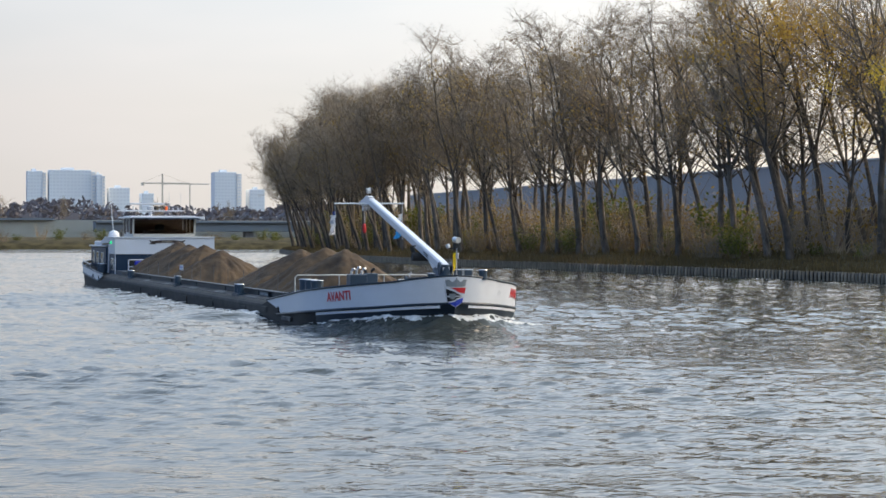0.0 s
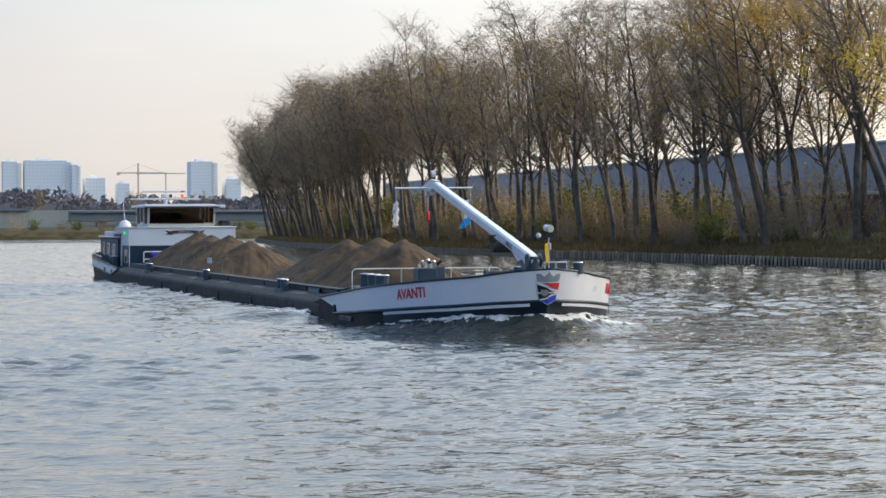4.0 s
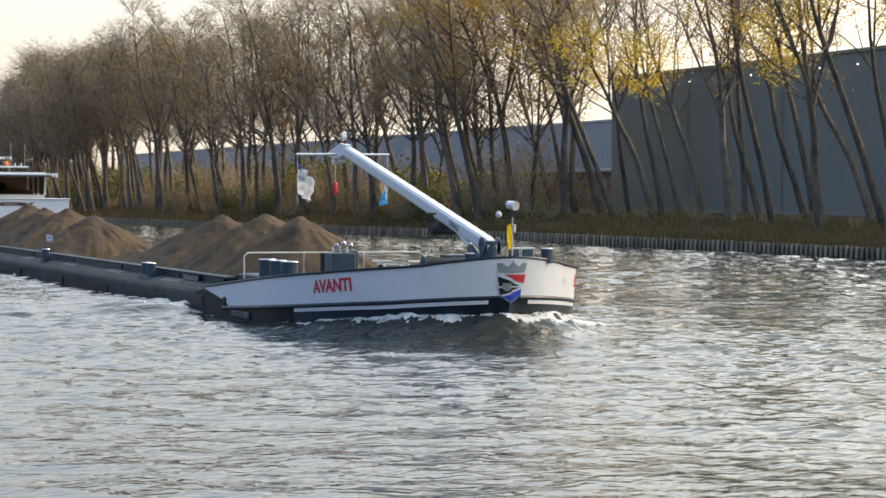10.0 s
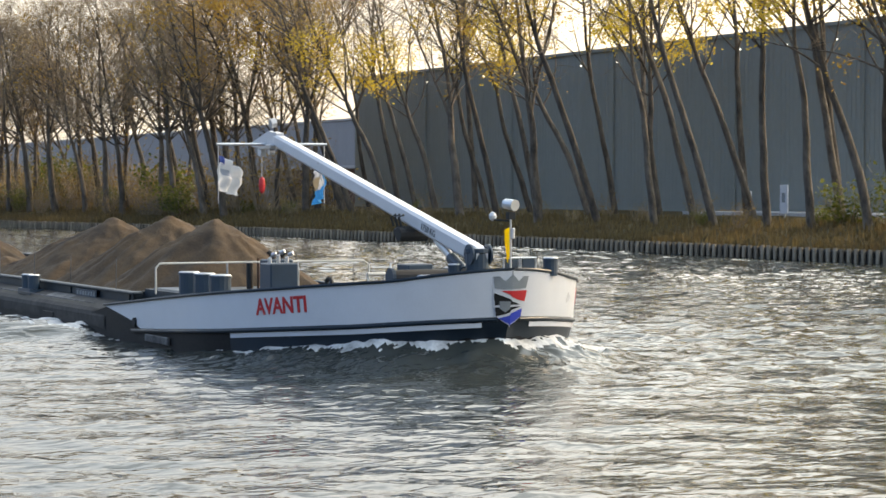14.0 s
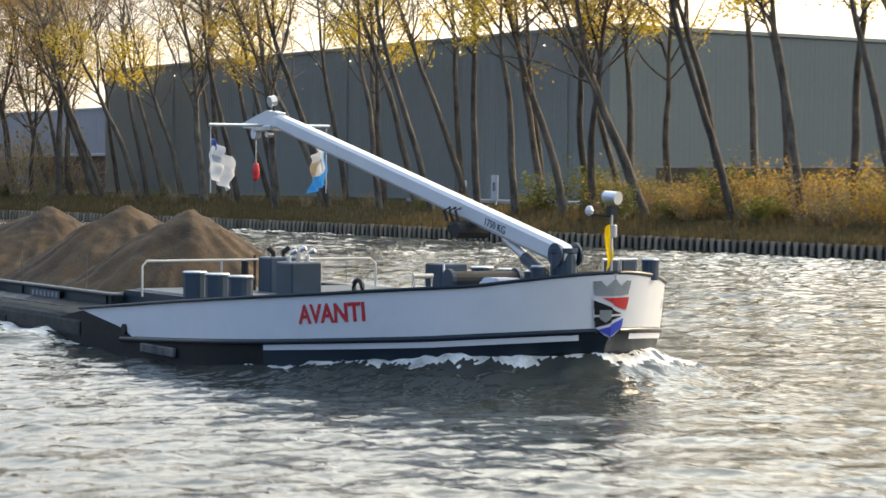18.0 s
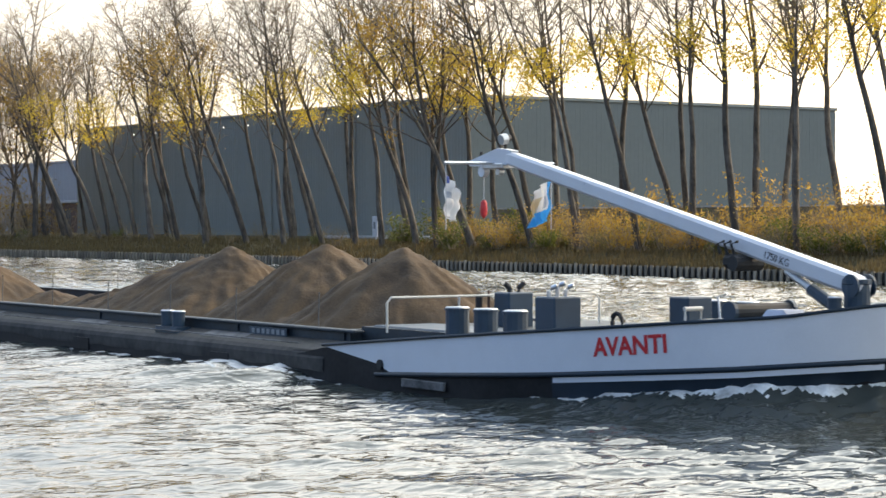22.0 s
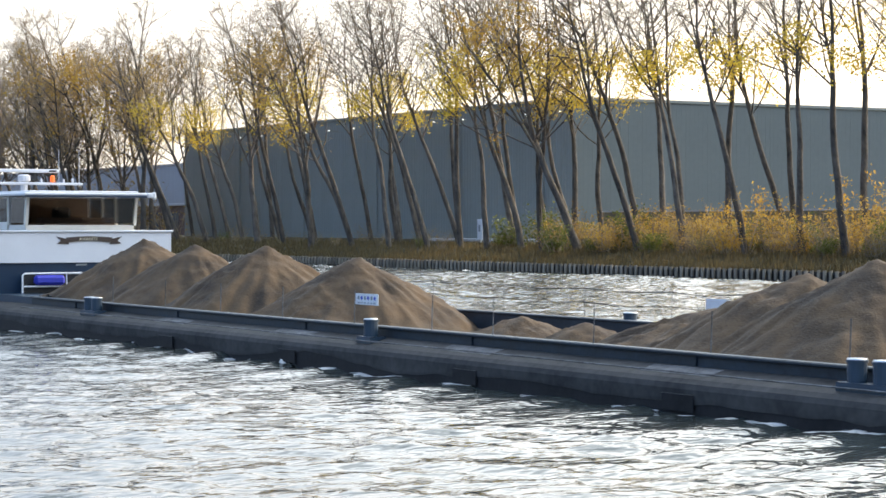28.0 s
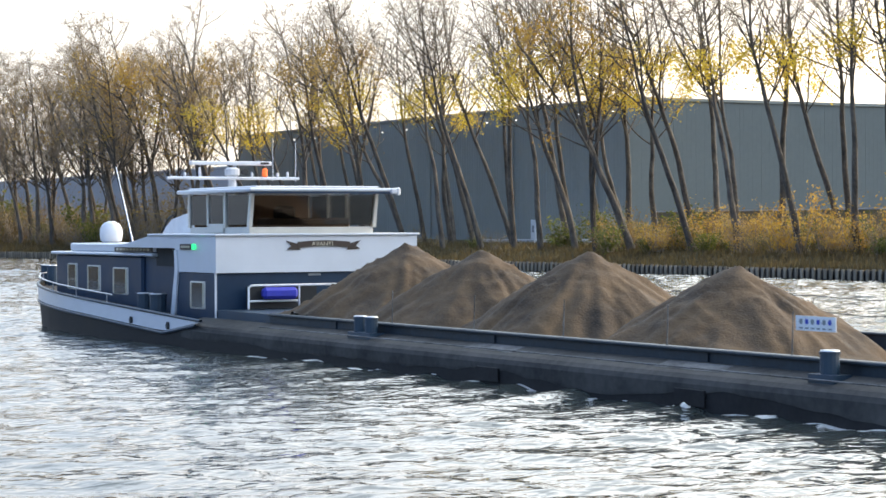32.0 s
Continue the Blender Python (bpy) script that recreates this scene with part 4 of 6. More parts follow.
sh = thing("storage_shed", "long pale storage shed on the far shore", "shed")
part("wall", box(-580, -566, -40, 41, 2.2, 6.2), M_SHED, sh)
part("roof", box(-581, -565, -40.5, 41.5, 6.2, 6.6), M_BRIDGE, sh)
for i in range(7):
    part("column", box(-566, -565.7, -38 + 12 * i, -37.6 + 12 * i, 2.2, 6.2), M_BRIDGE, sh) if i == 0 else again(sh.children[-1], pose(0, 12 * i, 0), sh)
sh = thing("storage_shed", "grey flat-roofed shed on the far shore", "shed")
part("wall", box(-582, -570, 41.8, 67, 2.2, 6.0), M_TOWER, sh)
part("roof", box(-583, -569, 41.4, 67.4, 6.0, 6.3), M_BRIDGE, sh)
part("door", box(-570, -569.9, 49, 54, 2.2, 5.2), M_SLATE, sh)

random.seed(21)
spots = []
for i in range(46):
    v = -60 + i * 4.2 + random.uniform(-1.5, 1.5)
    pick = random.choice(brown_s + green_s)
    size = random.uniform(0.6, 1.0)
    spots.append((pick, pose(-509 - random.uniform(0, 14), v, 1.4, 0, 0, random.uniform(0, 360)) @ Matrix.Scale(size, 4)))
thicket("dull brown and green scrub on the far shore", spots)
for i in range(9):
    o = copy_thing(random.choice(bare), pose(-620 - random.uniform(0, 60), -40 + 22 * i + random.uniform(-6, 6), 2.2, 0, 0, random.uniform(0, 360)))
    size = random.uniform(0.45, 0.62)
    o.scale = (size, size, size)
    o["group"] = "trees on the far shore"


# ---------------------------------------------------------------- the barge: x forward with the stem near 0, y to port, z from the water
def sheer(x):
    """Height of the hull's upper edge."""
    return float(np.interp(x, (-90, -84.5, -77.5, -68.2, -60, -17, -15.6, -10.7, -6, -3.2, -1.95), (1.62, 1.42, 1.15, 0.80, 0.74, 0.74, 0.80, 1.20, 1.56, 1.80, 2.05)))


def breadth(x):
    """Half-breadth of the hull at its upper edge."""
    if x > -9.5:
        return 4.1 * max(1 - ((x + 9.5) / 7.55) ** 2.0, 0.0) ** 0.6
    if x < -76:
        return 4.1 * max(1 - ((-76 - x) / 13.4) ** 2.6, 0.0) ** 0.5
    return 4.1


def white_lo(x):
    """Height of the lower edge of the white bow plating."""
    return float(np.interp(x, (-16, -13.4, -10.9, -7.6, -4, -1.95), (0.30, 0.36, 0.49, 0.68, 0.93, 1.12)))


def side(x, z, s=-1, off=0.0):
    """A point of the hull's side; the bow and stern draw in towards the water."""
    zz = sheer(x)
    draw = (zz - z) * (0.10 if x > -9.5 or x < -76 else 0.0)
    if x > -9.5:
        draw += 0.30 * max(white_lo(x) - 0.22 - z, 0.0)
    y = max(breadth(x) - draw * min(1.0, max((x + 9.5) / 5, (-76 - x) / 5, 0.0)), 0.0)
    shift = -draw * 1.6 * max((x + 4) / 2.05, 0.0) + draw * 1.6 * max((-86 - x) / 3.4, 0)
    return Vector((x + shift, s * (y + off), z))


def stations(x0, x1, n):
    """Places along the hull, closer together where it curves."""
    xs = [x0 + (x1 - x0) * i / n for i in range(n + 1)]
    xs += [-9.5 + 7.55 * math.sin(radians(6 * i)) for i in range(16)] + [-76 - 13.4 * math.sin(radians(7.5 * i)) for i in range(13)]
    return sorted({round(x, 4) for x in xs if min(x0, x1) - 1e-6 <= x <= max(x0, x1) + 1e-6})


def band(name, x0, x1, zlo, zhi, mat, parent, off=0.0, label="", both=True, n=24, rows=2, thick=0.0, hand=-1):
    """A strake of the hull from zlo(x) to zhi(x) on each side."""
    V, F = [], []
    if both:
        band(name, x0, x1, zlo, zhi, mat, parent, off, label, False, n, rows, thick, 1)
    for s in (hand,):
        xs = stations(x0, x1, n)
        base = len(V)
        for x in xs:
            for r in range(rows + 1):
                V.append(side(x, zlo(x) + (zhi(x) - zlo(x)) * r / rows, s, off))
            if thick:
                V.append(side(x, zhi(x), s, off - thick))
                V.append(side(x, zlo(x), s, off - thick))
        k = rows + 1 + (2 if thick else 0)
        for i in range(len(xs) - 1):
            for r in range(k if thick else k - 1):
                a, b = base + i * k + r, base + i * k + (r + 1) % k
                q = (a, a + k, b + k, b)
                F.append(q if s > 0 else q[::-1])
    return raw(name, V, F, mat, parent, label, smooth=True)


barge = thing("cargo_barge", "long inland cargo barge, white bow, dark hull, laden with sand", "barge")
band("hull", -89.4, -1.95, lambda x: -0.8, lambda x: sheer(x) - (0.25 if -68.3 < x < -15.8 else 0.0), M_BLACK, barge, off=-0.012, label="black hull plating wet at the waterline", rows=4, n=40)
# the white bow strake, cut off on a slant at its after end
V, F = [], []
for s in (-1, 1):
    base = len(V)
    xs = [x for x in stations(-15.6, -1.95, 30)]
    for x in xs:
        lo = max(white_lo(x), sheer(x) - (x + 15.6) * 0.20) if x < -13.2 else white_lo(x)
        for r in range(4):
            V.append(side(x, lo + (sheer(x) - lo) * r / 3, s, 0.0))
    for i in range(len(xs) - 1):
        for r in range(3):
            a = base + i * 4 + r
            q = (a, a + 4, a + 5, a + 1)
            F.append(q if s > 0 else q[::-1])
raw("bow_strake", V, F, M_WHITE, barge, "white painted bow plating", smooth=True)
band("rubbing_strake", -13.4, -2.0, lambda x: white_lo(x) - 0.09, lambda x: white_lo(x) - 0.01, M_BOOT, barge, off=0.05, thick=0.06, rows=1)
band("white_stripe", -7.45, -2.12, lambda x: white_lo(x) - 0.20, lambda x: white_lo(x) - 0.10, M_WHITE, barge, off=0.004, rows=1)
band("blue_boot", -7.5, -1.95, lambda x: -0.3, lambda x: white_lo(x) - 0.10, M_BOOT, barge, off=0.0, rows=2, label="dark blue lower bow")
band("bow_cap_rail", -15.6, -1.95, lambda x: sheer(x) - 0.01, lambda x: sheer(x) + 0.05, M_BOOT, barge, off=0.04, thick=0.14, rows=1)
# after strake and stern
ws_lo = lambda x: float(np.interp(x, (-90, -84, -77.5, -71, -68.2), (1.15, 0.90, 0.70, 0.43, 0.78)))
band("stern_strake", -89.4, -68.2, ws_lo, sheer, M_WHITE, barge, off=0.004, rows=2, label="white painted stern plating")
band("stern_cap_rail", -89.4, -68.2, lambda x: sheer(x) - 0.02, lambda x: sheer(x) + 0.05, M_SLATE, barge, off=0.03, thick=0.10, rows=1)
# upper side plating of the hold, rolled over into the side deck, with a ragged wet edge towards the water
for s in (-1, 1):
    V, F = [], []
    xs = [-69.6 + 0.3 * i for i in range(181)]
    for x in xs:
        wet = 0.27 + 0.22 * noise.noise((x * 0.22, s, 0)) + 0.07 * noise.noise((x * 1.3, s, 4))
        V += [(x, s * y, z) for y, z in ((4.102, wet), (4.106, min(wet + 0.06, 0.48)), (4.106, 0.51), (4.07, 0.61), (3.97, 0.685), (3.80, 0.745), (3.40, 0.865))]
    for i in range(len(xs) - 1):
        for k in range(6):
            q = (7 * i + k, 7 * i + 7 + k, 7 * i + 8 + k, 7 * i + k + 1)
            F.append(q if s < 0 else q[::-1])
    raw("sheer_strake", V, F, M_SIDE, barge, "dull charcoal upper side plating with chamfered edge")
band("fender_rail", -89.0, -68.5, lambda x: ws_lo(x) - 0.10, lambda x: ws_lo(x) - 0.02, M_SLATE, barge, off=0.05, thick=0.06, rows=1)


def deck(name, x0, x1, z, mat, inner=0.0):
    V, F = [], []
    xs = stations(x0, x1, 16)
    for x in xs:
        b = max(breadth(x) - 0.06, 0.0)
        V += [(x, -b, z(x)), (x, b, z(x))]
    F = [(2 * i, 2 * i + 2, 2 * i + 3, 2 * i + 1) for i in range(len(xs) - 1)]
    return raw(name, V, F, mat, barge)


deck("fore_deck", -17.2, -2.0, lambda x: sheer(x) - 0.10, M_DECK)
deck("after_deck", -89.3, -64.9, lambda x: sheer(x) - 0.14, M_DECK)
for s in (-1, 1):
    a, b = sorted((s * 3.25, s * 3.80))
    part("side_deck", box(-65.0, -16.8, a, b, 0.45, 0.66), M_DECK, barge, "worn grey side deck")
    a, b = sorted((s * 3.22, s * 3.34))
    part("coaming", box(-65.0, -16.0, a, b, -0.5, 1.05), M_COAM, barge, "dark blue-grey hold coaming")
    a, b = sorted((s * 3.18, s * 3.44))
    part("coaming_edge", box(-65.0, -15.4, a, b, 1.05, 1.12, 0.02), M_COAM, barge)
    st = None
    for i in range(6):
        a, b = sorted((s * 3.34, s * 3.38))
        m = pose(-61 + 8.0 * i, 0, 0)
        if st is None:
            st = part("stay", box(0, 0.05, a, b, 0.74, 1.05), M_COAM, barge)
            st.matrix_basis = m
        else:
            again(st, m)
part("hold_floor", box(-65.0, -15.8, -3.25, 3.25, -0.9, -0.5), M_DECK, barge)
part("hold_end", box(-16.0, -15.8, -3.3, 3.3, -0.5, 1.12), M_COAM, barge)
part("hold_end", box(-65.2, -64.9, -3.3, 3.3, -0.5, 1.12), M_COAM, barge)
part("hatch_board", box(-15.8, -9.5, -3.0, 3.0, 0.9, 1.18), M_COAM, barge)
# light worn patches, guard wire and freeing ports along the starboard side
for x in (-52, -44.5, -36, -28.5, -20.5):
    for s in (-1, 1):
        a, b = sorted((s * 4.095, s * 4.135))
        # Solid black block: the shade inside the port is put in as colour.
        part("freeing_port", box(x - 0.48, x + 0.48, a, b, 0.10, 0.42, 0.01), M_BLACK, barge)
        part("worn_plate", prism([(x - 1.6, s * y, z) for y, z in ((3.46, 0.855), (3.82, 0.748), (3.82, 0.70), (3.46, 0.70))], (2.1, 0, 0)), M_WORN, barge, "bare worn deck plate")
for s in (-1, 1):
    part("deck_pipe", pipe([(-64.5, s * 3.92, 0.79), (-40, s * 3.92, 0.79), (-17, s * 3.92, 0.79)], 0.018, 5), M_WORN, barge)
part("draught_board", box(-20.2, -18.4, -3.46, -3.44, 0.84, 1.03), M_SLATE, barge)
for i in range(7):
    part("mark_bar", box(-20.05 + 0.24 * i, -19.93 + 0.24 * i, -3.475, -3.46, 0.88, 0.99), M_GREY, barge)
part("fender_board", box(-12.3, -10.7, -4.18, -4.10, 0.12, 0.30, 0.02), M_WORN, barge, "grey fender plank on the black bow side")
for x, z in ((-13.2, 0.52), (-70.6, 0.60), (-73.6, 0.66)):
    p = side(x, z)
    part("hawse", rod(p + Vector((0, 0.02, 0)), p + Vector((0, -0.05, 0)), 0.11, n=12), M_RUBBER, barge)


def bollards(xs, y, z, r, h, name="bollard"):
    for x in xs:
        b = part(name, turned([(r, 0), (r, h - 0.05), (r * 1.10, h - 0.05), (r * 1.10, h - 0.01), (r * 0.9, h)], 14, (x, y, z)), M_SLATE, barge, "slate-blue bollard, its sunlit top put in as a pale disc", smooth=False)
        # Pale disc on top: the sun on the bollard is put into its colour.
        part("cap", turned([(r * 1.0, 0), (r * 0.95, 0.02)], 14, (x, y, z + h - 0.004)), M_STEEL, b)


for s in (-1, 1):
    for pair in ((-24.2, -23.57), (-59.0, -58.4)):
        part("bollard_foot", box(pair[0] - 0.3, pair[1] + 0.3, s * 3.66 - 0.2, s * 3.66 + 0.2, 0.72, 0.88), M_SLATE, barge)
        bollards(pair, s * 3.66, 0.86, 0.165, 0.40)
    part("bollard_foot", box(-41.35, -40.65, s * 3.66 - 0.2, s * 3.66 + 0.2, 0.72, 0.88), M_SLATE, barge)
    bollards((-41.0,), s * 3.66, 0.86, 0.17, 0.42)
    bollards((-11.38, -10.36, -9.34), s * 3.4, 1.02, 0.24, 0.73)
    bollards((-74.0, -72.95), s * 3.5, 0.85, 0.26, 0.60)
bollards((-3.55,), -0.50, 1.7, 0.13, 0.42)
bollards((-2.5,), 1.15, 1.9, 0.15, 0.36)

# names and crest on the bow
LX0, LZ0, LW = -6.46, 1.03, 0.865


def on_bow(s):
    def bend(x, y, lift):
        along = LX0 + x * LW if s < 0 else LX0 + 2.2 - x * LW
        p = side(along, LZ0 + y + 0.087 * (along - LX0), s, 0.012 + lift)
        return p
    return bend


for s in (-1, 1):
    letters("AVANTI", 0.47, on_bow(s), M_RED, "name_lettering", barge, 0.004, 0.011)


def on_stem(outline, mat, name, lift=0.012):
    """A painted shape on the stem; each (a, z): a runs round the bow from starboard (-) to port (+)."""
    bm = bmesh.new()
    bm.faces.new([bm.verts.new((a, z, 0)) for a, z in outline])
    bmesh.ops.triangulate(bm, faces=bm.faces)
    bmesh.ops.subdivide_edges(bm, edges=bm.edges, cuts=5, use_grid_fill=True)
    for v in bm.verts:
        a, z = v.co.x, v.co.y
        x, y, acc, th = -1.95, 0.0, 0.0, math.pi / 2
        while acc < abs(a):
            th -= 0.004
            nx = -9.5 + 7.55 * math.sin(th)
            ny = breadth(nx)
            acc += math.hypot(nx - x, ny - y)
            x, y = nx, ny
        p = side(x, z, 1 if a > 0 else -1, 0.0)
        v.co = p + Vector((lift, 0.4 * lift * (1 if a > 0 else -1), 0))
    return part(name, bm, mat, barge)


on_stem([(-0.41, 1.92), (-0.38, 1.69), (-0.2, 1.67), (0.2, 1.67), (0.38, 1.69), (0.41, 1.92), (0.33, 1.78), (0.27, 1.93), (0.17, 1.83), (0.08, 1.90), (0.0, 1.97), (-0.08, 1.90), (-0.17, 1.83), (-0.27, 1.93), (-0.33, 1.78)], M_GREY, "crest_crown")
on_stem([(-0.42, 1.66), (-0.2, 1.66), (0, 1.66), (0.2, 1.66), (0.42, 1.66), (0.41, 1.35), (0.36, 1.12), (0.2, 1.0), (0, 0.90), (-0.2, 1.0), (-0.36, 1.12), (-0.41, 1.35)], M_WHITE, "crest_shield", 0.014)
on_stem([(-0.26, 1.64), (0, 1.64), (0.2, 1.64), (0.40, 1.64), (0.39, 1.42), (0.2, 1.46), (-0.02, 1.54)], M_RED, "crest_field", 0.024)
on_stem([(-0.40, 1.60), (-0.15, 1.51), (0.10, 1.42), (0.28, 1.36), (0, 1.355), (-0.39, 1.35)], M_BLACK, "crest_field", 0.024)
on_stem([(-0.39, 1.31), (0, 1.315), (0.30, 1.32), (0.1, 1.26), (-0.15, 1.18), (-0.37, 1.13)], M_BLACK, "crest_field", 0.024)
on_stem([(-0.33, 1.09), (-0.1, 1.14), (0.12, 1.20), (0.34, 1.28), (0.34, 1.12), (0.18, 1.01), (0, 0.93), (-0.18, 1.01)], M_BLUE, "crest_field", 0.024)
on_stem([(-0.30, 1.43), (-0.06, 1.43), (-0.07, 1.28), (-0.18, 1.21), (-0.29, 1.28)], M_GREY, "crest_field", 0.030)

# ---- fore deck gear
part("fore_rail", pipe([(-14.5, -3.15, 1.10), (-14.5, -3.15, 1.74), (-14.5, -3.05, 1.85), (-14.5, 2.40, 1.85), (-14.5, 2.55, 1.74), (-14.5, 2.55, 1.10)], 0.026), M_BEIGE, barge, "pale tubular handrail")
for y in (-1.3, 0.6):
    part("rail_post", rod((-14.5, y, 1.1), (-14.5, y, 1.84), 0.025, n=6), M_STEEL, barge)
part("machinery_box", box(-10.85, -10.15, -1.88, -1.20, 1.0, 1.96, 0.03), M_SLATE, barge, "slate-blue steel casing with bright vents")
part("machinery_box", box(-14.3, -13.7, -0.52, 0.14, 1.1, 1.93, 0.03), M_SLATE, barge, "slate-blue steel casing with black cowls")
part("machinery_box", box(-10.85, -10.2, 1.62, 2.28, 1.1, 1.89, 0.03), M_SLATE, barge, "slate-blue steel locker")
for y, d in ((-0.30, -0.10), (-0.06, 0.12)):
    part("vent_cowl", pipe([(-14.0, y, 1.91), (-14.0, y, 2.02), (-14.0 + 0.4 * d, y + d, 2.13)], 0.06, 8), M_RUBBER, barge, "small black deck vent")
part("vent_post", rod((-14.72, -0.62, 1.1), (-14.72, -0.62, 1.88), 0.085, n=10), M_RUBBER, barge, "black upright vent pipe")
part("vent_post", rod((-14.6, -0.44, 1.1), (-14.6, -0.44, 1.95), 0.035, n=8), M_RUST, barge)
part("hatch", box(-15.5, -9.3, -2.9, -1.3, 1.12, 1.22, 0.03), M_SLATE, barge)
for y, h in ((-1.76, 0.09), (-1.55, 0.15), (-1.34, 0.10)):
    part("vent_horn", pipe([(-10.5, y, 1.94), (-10.5, y, 1.98 + h), (-10.45, y + 0.04, 2.05 + h), (-10.38, y + 0.11, 2.09 + h)], 0.05, 8), M_STEEL, barge, "small bright horn vent")
part("deck_bench", pipe([(-7.6, -0.6, 1.35), (-7.6, -0.6, 1.78), (-7.6, -0.2, 1.78), (-7.6, -0.2, 1.35)], 0.03), M_BEIGE, barge, "pale tubular stand")
part("deck_crossbar", rod((-7.6, -0.62, 1.78), (-7.6, -0.18, 1.78), 0.045, n=8), M_BEIGE, barge)
part("mooring_ring", pipe([(-9.75 + 0.17 * math.cos(a * 0.5236), -0.6, 1.45 + 0.17 * math.sin(a * 0.5236)) for a in range(13)], 0.05), M_RUBBER, barge)
winch = part("anchor_winch", box(-6.9, -5.3, -0.9, 0.9, 1.45, 1.62, 0.03), M_SLATE, barge, "anchor winch with drum and motor")
part("drum", rod((-6.1, -0.7, 1.78), (-6.1, 0.7, 1.78), 0.15, n=14), M_RUBBER, winch)
part("flange", rod((-6.1, -0.78, 1.78), (-6.1, -0.70, 1.78), 0.20, n=14), M_SLATE, winch)
part("flange", rod((-6.1, 0.70, 1.78), (-6.1, 0.78, 1.78), 0.20, n=14), M_SLATE, winch)
part("motor_cover", box(-5.6, -4.9, -0.5, 0.2, 1.5, 1.84, 0.12), M_FLAGG, winch, "pale canvas winch cover")
part("lever", pipe([(-6.8, -0.4, 1.6), (-6.85, -0.4, 2.05), (-6.6, -0.4, 2.1)], 0.025), M_STEEL, winch)
part("anchor_chain", pipe([(-5.2, 0.3, 1.7), (-3.6, 0.9, 1.92), (-2.6, 0.9, 1.99)], 0.05), M_RUST, winch)
for y in (-0.02, 0.36):
    part("bow_rail", pipe([(-2.3, y, 1.95), (-2.3, y, 2.28), (-2.3, y + 0.34, 2.28), (-2.3, y + 0.34, 1.95)], 0.025), M_STEEL, barge)
    part("rail_mesh", box(-2.32, -2.28, y + 0.04, y + 0.30, 2.02, 2.25), M_SLATE, barge)
# lamp mast with radar lamp and yellow flag
mast = part("lamp_mast", rod((-2.15, 0.05, 1.9), (-2.15, 0.05, 3.15), 0.021), M_STEEL, barge, "slim steel bow mast with searchlight")
part("searchlight", rod((-2.28, 0.0, 3.36), (-2.0, 0.07, 3.33), 0.10, 0.115, n=14), M_STEEL, mast, "chrome searchlight drum")
part("yoke", box(-2.22, -2.08, -0.02, 0.12, 3.05, 3.2), M_RUBBER, mast)
part("anchor_ball_arm", pipe([(-2.15, 0.05, 3.02), (-2.5, -0.15, 3.04)], 0.02), M_RUBBER, mast)
part("camera_dome", turned([(0.02, -0.08), (0.07, -0.04), (0.08, 0.02), (0.05, 0.08), (0.02, 0.10)], 10, (-2.52, -0.16, 3.10)), M_WHITE, mast)
part("mast_lamp", turned([(0.03, 0), (0.055, 0.02), (0.055, 0.20), (0.03, 0.22)], 10, (-2.1, 0.06, 2.66)), M_STEEL, mast)
fl = bmesh.new()
folds = [[fl.verts.new((-0.02 - (0.020 + 0.004 * j) * i - 0.03 * math.sin(j * 0.9), -0.02 - 0.02 * i + 0.035 * math.sin(i * 1.9 + j * 0.6), -0.105 * j - 0.03 * i * (1 + 0.2 * j))) for i in range(4)] for j in range(7)]
for a, b in zip(folds, folds[1:]):
    for i in range(3):
        fl.faces.new((a[i], a[i + 1], b[i + 1], b[i]))
bmesh.ops.solidify(fl, geom=fl.faces, thickness=0.01)
pennant = part("pennant", fl, M_YELLOW, mast, "small yellow cloth pennant")
pennant.location = (-2.15, 0.05, 2.92)

# ---- jib crane: foot on the fore deck, tip aft over the hold
crane = part("crane_column", turned([(0.30, 0), (0.30, 0.12), (0.24, 0.14), (0.24, 0.62), (0.27, 0.64), (0.27, 0.72)], 16, (-3.5, 0, 1.72)), M_SLATE, barge, "slate-blue crane column")
foot, tip = Vector((-3.45, 0.0, 2.32)), Vector((-14.45, 0.0, 4.90))
ax = (tip - foot).normalized()
up = ax.cross(Vector((0, 1, 0))) * -1
if up.z < 0:
    up = -up
bm = bmesh.new()
rings = []
for f, hh, ww in ((-0.015, 0.09, 0.13), (0.0, 0.17, 0.15), (0.02, 0.18, 0.16), (0.9, 0.16, 0.14), (0.985, 0.15, 0.13), (1.0, 0.10, 0.11)):
    c = foot + ax * ((tip - foot).length * f)
    e = 0.35
    rings.append([bm.verts.new(c + up * hh * a + Vector((0, 1, 0)) * ww * b) for a, b in ((-1, -1 + e), (-1 + e, -1), (1 - e, -1), (1, -1 + e), (1, 1 - e), (1 - e, 1), (-1 + e, 1), (-1, 1 - e))])
for a, b in zip(rings, rings[1:]):
    for i in range(8):
        bm.faces.new((a[i], a[(i + 1) % 8], b[(i + 1) % 8], b[i]))
bm.faces.new(rings[0])
bm.faces.new(rings[-1][::-1])
boom = part("boom", bm, M_WHITE, barge, "white box-section crane boom")
part("pivot_cheek", rod(foot + Vector((0, -0.23, 0)), foot + Vector((0, -0.19, 0)), 0.215, n=18), M_SLATE, boom)
part("pivot_cheek", rod(foot + Vector((0, 0.19, 0)), foot + Vector((0, 0.23, 0)), 0.215, n=18), M_SLATE, boom)
part("lift_ram", rod((-4.1, 0.0, 1.95), foot + ax * 1.9 - up * 0.2, 0.085, n=10), M_STEEL, boom)
part("ram_sleeve", rod((-4.1, 0.0, 1.95), foot + ax * 1.2 - up * 0.38, 0.12, n=10), M_SLATE, boom)
